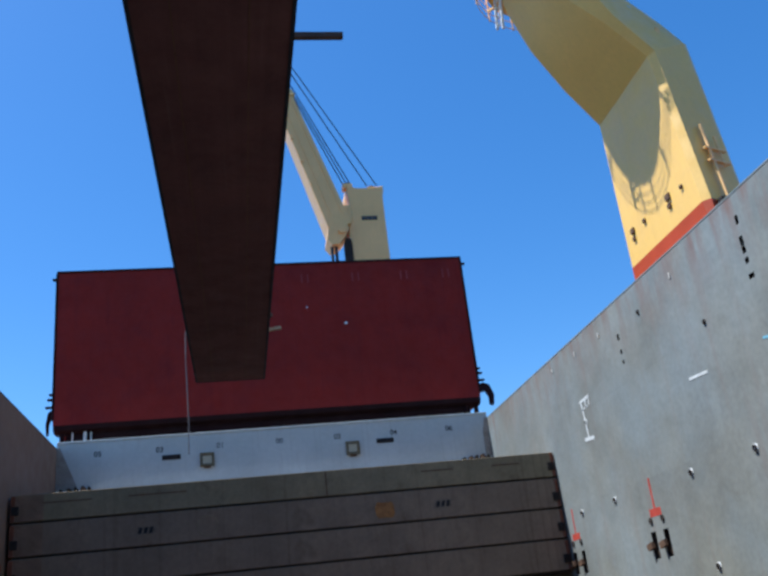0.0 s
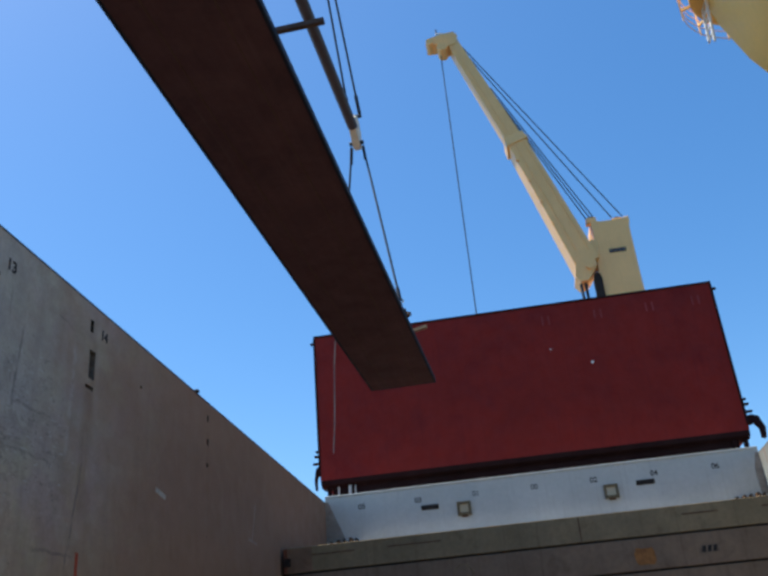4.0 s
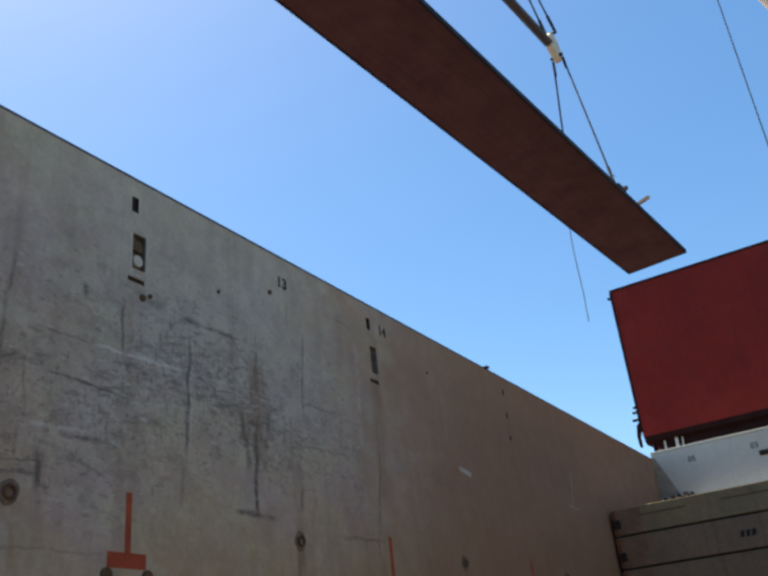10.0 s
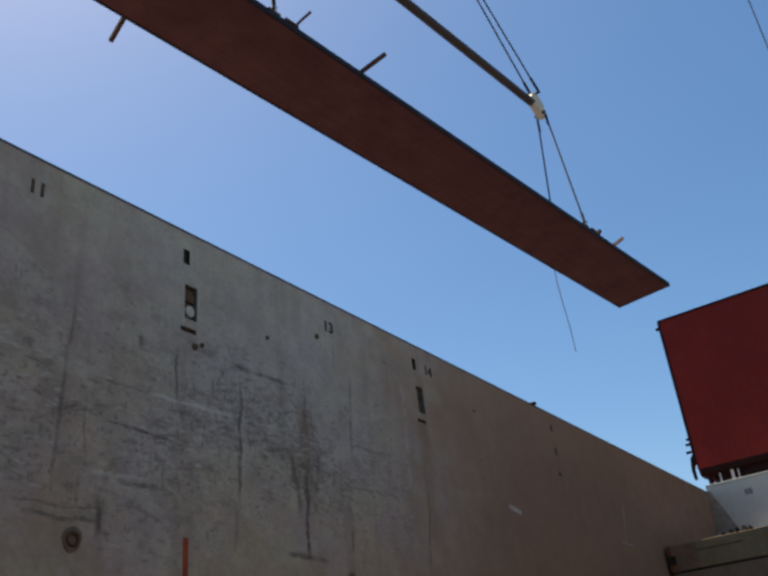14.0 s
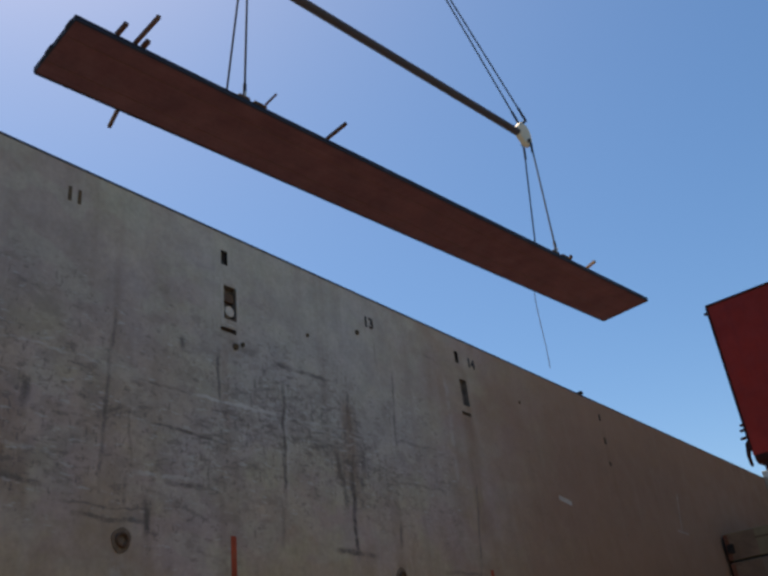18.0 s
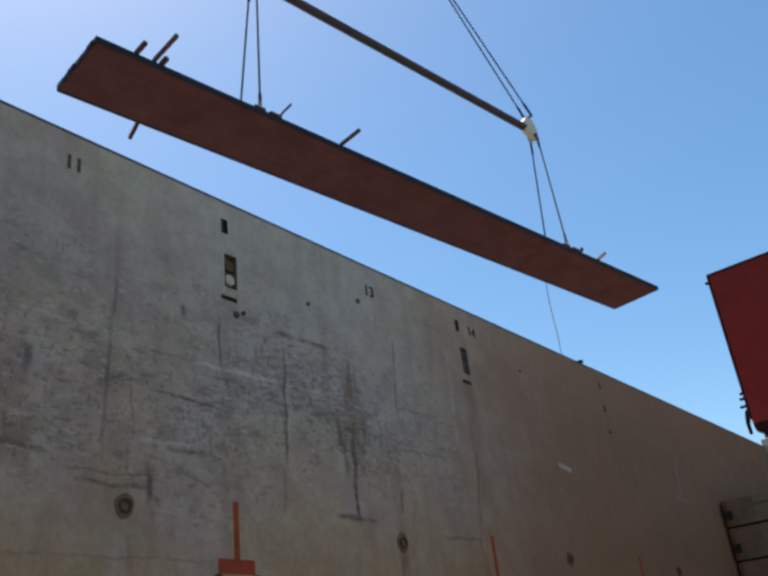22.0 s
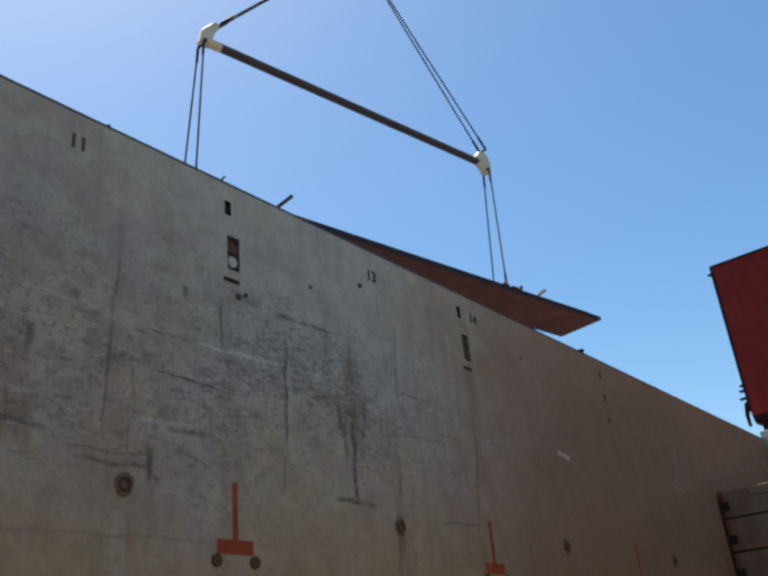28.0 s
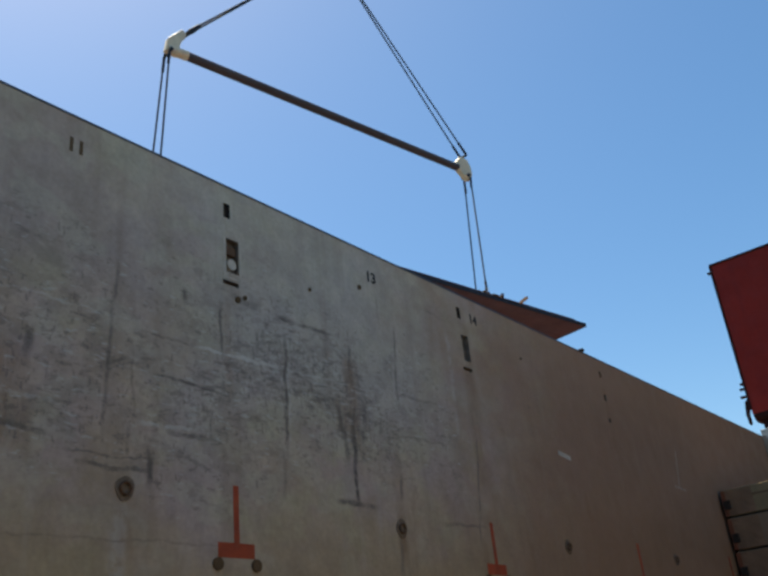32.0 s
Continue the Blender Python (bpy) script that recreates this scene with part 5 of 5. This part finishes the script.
def lifted_panel():
    L, Wd = 11.0, 0.95
    t = thing("steel_panel", (0, 0, 0), "long narrow rust-brown steel panel hanging in slings", "steel panel")
    part("bottom_plate", box(BM(), -Wd, Wd, -L, L, 0, 0.05), "plate", t)
    for s in (-1, 1):
        part("side_edge", box(BM(), s * (Wd + 0.002) - 0.026, s * (Wd + 0.002) + 0.026, -L, L, -0.012, 0.12), "plate_edge", t, "dark side edge")
        part("end_edge", box(BM(), -Wd, Wd, s * (L + 0.015) - 0.015, s * (L + 0.015) + 0.015, -0.008, 0.15), "plate_edge", t, "dark end edge")
        part("girder", box(BM(), s * 0.5 - 0.1, s * 0.5 + 0.1, -L + 0.1, L - 0.1, 0.052, 0.42), "plate", t)
    for x in (-0.47, 0.43):
        part("weld_seam", box(BM(), x - 0.006, x + 0.006, -L, L, -0.004, 0.001), "rusty", t)
    for k in range(15):
        y = -10.5 + 1.5 * k
        part("cross_rib", box(BM(), -0.38, 0.38, y - 0.05, y + 0.05, 0.052, 0.3), "plate", t)
    for k, (y, w) in enumerate(((-0.55, 0.16), (-0.2, 0.3), (0.25, 0.18), (0.7, 0.26))):
        part("end_tab", box(BM(), y - w / 2, y + w / 2, -L - 0.05 - 0.02 * (k % 2), -L - 0.03, 0.0, 0.1, 0.005), "plate_edge", t)
    # the stud at y > 7 has sunlight painted into its timber colour
    for y, x0, x1, th in ((-10.1, 0.9, 1.28, 0.09), (-9.68, 0.9, 1.85, 0.08), (-9.5, 0.9, 1.12, 0.1), (-4.32, 0.9, 1.62, 0.075), (7.25, 0.9, 1.3, 0.08), (6.25, 0.9, 1.04, 0.09)):
        part("timber_stud", bar(BM(), (x0, y, 0.2), (x1, y + (0.02 if y < 0 else -0.1), 0.23), th, th), "timber_sunlit" if y > 7 else "timber", t, "timber stud coloured pale as if sunlit" if y > 7 else "brown timber stud")
    part("timber_stud", bar(BM(), (-0.9, -9.0, 0.2), (-1.75, -8.85, 0.12), 0.085, 0.085), "timber", t, "brown timber stud")
    for e in (-1, 1):
        for s in (-1, 1):
            y = LUGS[e, s]
            lug = part("lifting_lug", box(BM(), s * 0.9 - 0.05, s * 0.9 + 0.05, y - 0.16, y + 0.16, 0.12, 0.24, 0.02), "rusty", t)
            part("shackle", ring_band(BM(), (s * 0.93, y, 0.28), (0, 1, 0), 0.06, 0.022), "steel", lug, smooth=True)
            part("lug_plate", box(BM(), s * 0.94 - 0.06, s * 0.94 + 0.06, y + 0.25, y + 0.6, 0.12, 0.19, 0.01), "rusty", lug)
    part("lug_pin", bar(BM(), (0.98, -6.3, 0.22), (1.35, -6.25, 0.32), 0.04, 0.04), "rusty", t)
    return t


TOP_PIN = {-1: (-5.5, 6.68), 1: (6.5, 6.65)}


def spreader():
    t = thing("spreader_beam", (0, 0, 0), "dull brown tubular spreader beam with pale end blocks and wire slings", "spreader beam")
    part("tube", rod(BM(), (0, -5.52, 5.83), (0, 6.05, 5.97), 0.14, 20), "beam", t, smooth=True)
    for s, y in ((-1, -6.1), (1, 6.48)):
        if s > 0:
            outline = [(5.98, 5.86), (5.98, 6.2), (6.24, 6.5), (6.58, 6.47), (6.74, 6.2), (6.77, 5.85), (6.66, 5.58), (6.46, 5.52), (6.28, 5.64)]
        else:
            outline = [(-6.24, 5.66), (-6.16, 6.14), (-5.7, 6.68), (-5.55, 6.54), (-5.76, 6.12), (-5.82, 5.97), (-5.82, 5.66)]
        bm = prism(BM(), outline, 0, -0.1, 0.1)
        bmesh.ops.bevel(bm, geom=list(bm.edges), offset=0.03, segments=2, affect="EDGES", profile=0.5)
        end = part("end_block", bm, "block", t, "pale cream painted end block")
        ty, tz = TOP_PIN[s]
        part("end_pin", rod(BM(), (-0.2, ty - 0.03, tz - 0.06), (0.2, ty - 0.03, tz - 0.06), 0.05, 12), "wire", end, smooth=True)
        part("end_pin", rod(BM(), (-0.2, y, 5.7), (0.2, y, 5.7), 0.06, 12), "wire", end, smooth=True)
        if s < 0:
            part("end_sleeve", rod(BM(), (0, -6.18, 5.79), (0, -5.5, 5.83), 0.15, 20), "block", end, "cream sleeve round the tube's end", smooth=True)
        for d in (-1, 1):
            part("lower_sling", rod(BM(), (d * 0.16, y + s * 0.05, 5.62), (d * 0.93, LUGS[s, d], 0.3), 0.029, 8), "wire", t)
            part("sling_socket", rod(BM(), (d * 0.165, y + s * 0.05, 5.6), (d * 0.22, y + s * 0.05 + (LUGS[s, d] - y - s * 0.05) * 0.1, 5.1), 0.045, 8), "plate_edge", t)
            foot = Vector((d * 0.93, LUGS[s, d], 0.3))
            part("sling_socket", rod(BM(), foot, foot.lerp(Vector((d * 0.16, y + s * 0.05, 5.62)), 0.07), 0.045, 8), "plate_edge", t)
            part("upper_sling", rod(BM(), (d * 0.15, *TOP_PIN[s]), (d * 0.012, 0.68, 13.6), 0.03, 8), "wire", t)
            a_, b_ = Vector((d * 0.15, *TOP_PIN[s])), Vector((d * 0.012, 0.68, 13.6))
            part("sling_socket", rod(BM(), a_, a_.lerp(b_, 0.06), 0.05, 8), "plate_edge", t)
    part("master_ring", ring_band(BM(), (0, 0.68, 13.7), (0, 1, 0), 0.22, 0.05), "steel", t, smooth=True)
    return t


def tag_line():
    t = thing("tag_line", (0, 0, 0), "grey rope tag line hanging from the panel", "rope")
    pts = [Vector((-0.9, 6.72, 0.1)), Vector((-1.0, 6.72, 0.1)), Vector((-1.01, 6.72, -0.6)), Vector((-0.99, 6.74, -1.3)), Vector((-0.97, 6.78, -2.1)), Vector((-0.98, 6.8, -2.85))]
    bm = BM()
    for a, b in zip(pts, pts[1:]):
        rod(bm, a, b, 0.014, 6)
    part("rope", bm, "rope", t)
    return t


panel, beam, line = lifted_panel(), spreader(), tag_line()

# seconds, place of the middle of the panel's underside, tilt along it, lean across it, turn
LOAD = [
    (0, -1.608, 13.396, 11.467, 0.61, 0.33, 0.06),
    (1, -1.986, 12.652, 11.820, 0.29, 0.60, -0.10),
    (1.2, -2.487, 12.567, 12.031, 0.55, 0.43, 0.08),
    (2, -2.939, 12.891, 12.218, 1.73, 0.40, -1.30),
    (4.5, -4.363, 13.113, 13.383, 0.31, 0.13, -1.71),
    (5, -5.036, 13.559, 14.030, -0.78, -0.10, -2.84),
    (6, -5.353, 13.716, 14.479, -0.43, -0.55, -3.42),
    (7, -5.154, 14.120, 14.710, 0.55, -0.15, -2.45),
    (7.5, -5.415, 14.483, 15.222, -0.34, -0.21, -3.13),
    (8, -5.462, 14.806, 15.523, 0.52, -0.16, -3.04),
    (9, -5.585, 15.238, 16.035, 0.32, -0.46, -3.76),
    (9.5, -5.501, 15.196, 16.200, 0.45, -0.23, -3.85),
    (10, -5.559, 15.253, 16.331, 0.26, -0.79, -4.26),
    (10.5, -5.577, 15.292, 16.439, 0.24, -0.90, -4.29),
    (11, -5.781, 15.467, 16.594, 0.16, -0.95, -4.30),
    (11.5, -6.062, 15.571, 16.754, 0.31, -1.19, -4.51),
    (12, -6.419, 15.774, 16.948, 0.47, -1.03, -4.78),
    (12.5, -6.754, 16.005, 17.175, 0.47, -0.98, -5.06),
    (13, -7.121, 16.209, 17.307, 0.45, -0.72, -5.02),
    (13.5, -7.582, 16.366, 17.472, 0.37, -1.31, -5.16),
    (14, -8.010, 16.540, 17.559, 0.13, -1.45, -5.54),
    (14.5, -8.456, 16.637, 17.536, 0.47, -1.27, -5.10),
    (16.5, -10.403, 17.639, 18.058, 1.05, -0.27, -6.18),
    (17, -10.740, 17.766, 18.117, 0.92, -0.16, -6.38),
    (17.5, -10.956, 17.846, 18.143, 0.42, -0.11, -6.29),
    (18, -11.105, 17.877, 18.132, -0.34, -0.05, -6.28),
    (18.5, -11.214, 17.892, 18.058, -0.92, -0.07, -6.19),
    (19, -11.263, 17.941, 17.995, -1.02, -0.25, -6.29),
    (19.5, -11.296, 18.014, 17.917, -0.73, -0.20, -6.55),
    (20, -11.310, 18.133, 17.883, -0.20, -0.07, -6.68),
    (20.5, -11.320, 18.288, 17.843, 0.15, 0.01, -6.94),
    (21, -11.387, 18.453, 17.764, 0.17, -0.05, -7.19),
    (21.5, -11.420, 18.620, 17.695, -0.03, -0.03, -7.27),
    (22, -11.442, 18.780, 17.651, -0.26, -0.07, -7.29),
    (22.5, -11.559, 18.925, 17.589, -0.03, -0.16, -7.44),
    (23, -11.742, 19.104, 17.534, 0.43, -0.13, -7.59),
    (23.5, -11.906, 19.207, 17.439, 0.74, -0.18, -7.76),
    (24, -12.145, 19.315, 17.396, 0.96, -0.12, -7.75),
    (24.5, -12.430, 19.440, 17.344, 0.80, -0.10, -7.92),
    (25, -12.747, 19.531, 17.310, 0.75, -0.08, -8.07),
    (25.5, -13.124, 19.629, 17.264, 0.74, -0.06, -8.34),
    (26, -13.470, 19.639, 17.251, 0.74, -0.05, -8.52),
    (26.5, -13.787, 19.616, 17.189, 0.66, -0.07, -8.69),
    (28.5, -14.524, 19.018, 16.822, 0.92, 0.03, -8.27),
    (29, -14.624, 18.897, 16.792, 0.81, -0.12, -8.28),
    (29.5, -14.680, 18.736, 16.724, 0.79, -0.02, -8.24),
    (30, -14.726, 18.607, 16.684, 0.78, 0.04, -8.35),
    (30.5, -14.801, 18.552, 16.648, 0.92, -0.03, -8.74),
    (31, -14.829, 18.488, 16.563, 0.95, -0.08, -8.98),
    (31.5, -14.834, 18.447, 16.513, 0.83, -0.07, -9.02),
    (32, -14.784, 18.388, 16.481, 0.76, -0.04, -8.83),
]


# the spreader swings a little across the panel: seconds, metres at its height
SWAY = ((0, 0.0), (5, -0.04), (6, 0.15), (7, 0.1), (9, -0.15), (10, -0.06), (11, -0.16), (13, -0.1), (15, 0.05), (17, 0.16), (19, 0.12), (21, -0.05), (23, -0.13), (26, 0.06), (29, 0.12), (32, 0.07))


# the tag line swings on its own: seconds, degrees
SWING = ((0, 0.0), (2, 7.0), (5, 4.0), (7, 7.0), (9, 4.0), (11, 1.0), (13, 0.0), (18, 1.5), (22, 1.0), (32, 0.0))


def lean_of(table, t):
    for (a, u), (b, v) in zip(table, table[1:]):
        if t <= b:
            k = (t - a) / (b - a)
            return u + (v - u) * k * k * (3 - 2 * k)
    return table[-1][1]


def motions():
    rows = [(t, pose(x, y, z, tilt, lean, turn)) for t, x, y, z, tilt, lean, turn in LOAD]
    walk(panel, rows)
    hang = Vector((-1.0, 6.72, 0.1))
    walk(line, [(t, m @ Matrix.Translation(hang) @ Matrix.Rotation(radians(lean_of(SWING, t)), 4, "Y") @ Matrix.Translation(-hang)) for t, m in rows])
    walk(beam, [(t, m @ Matrix.Rotation(math.atan(lean_of(SWAY, t) / 5.62), 4, "Y")) for t, m in rows])


motions()
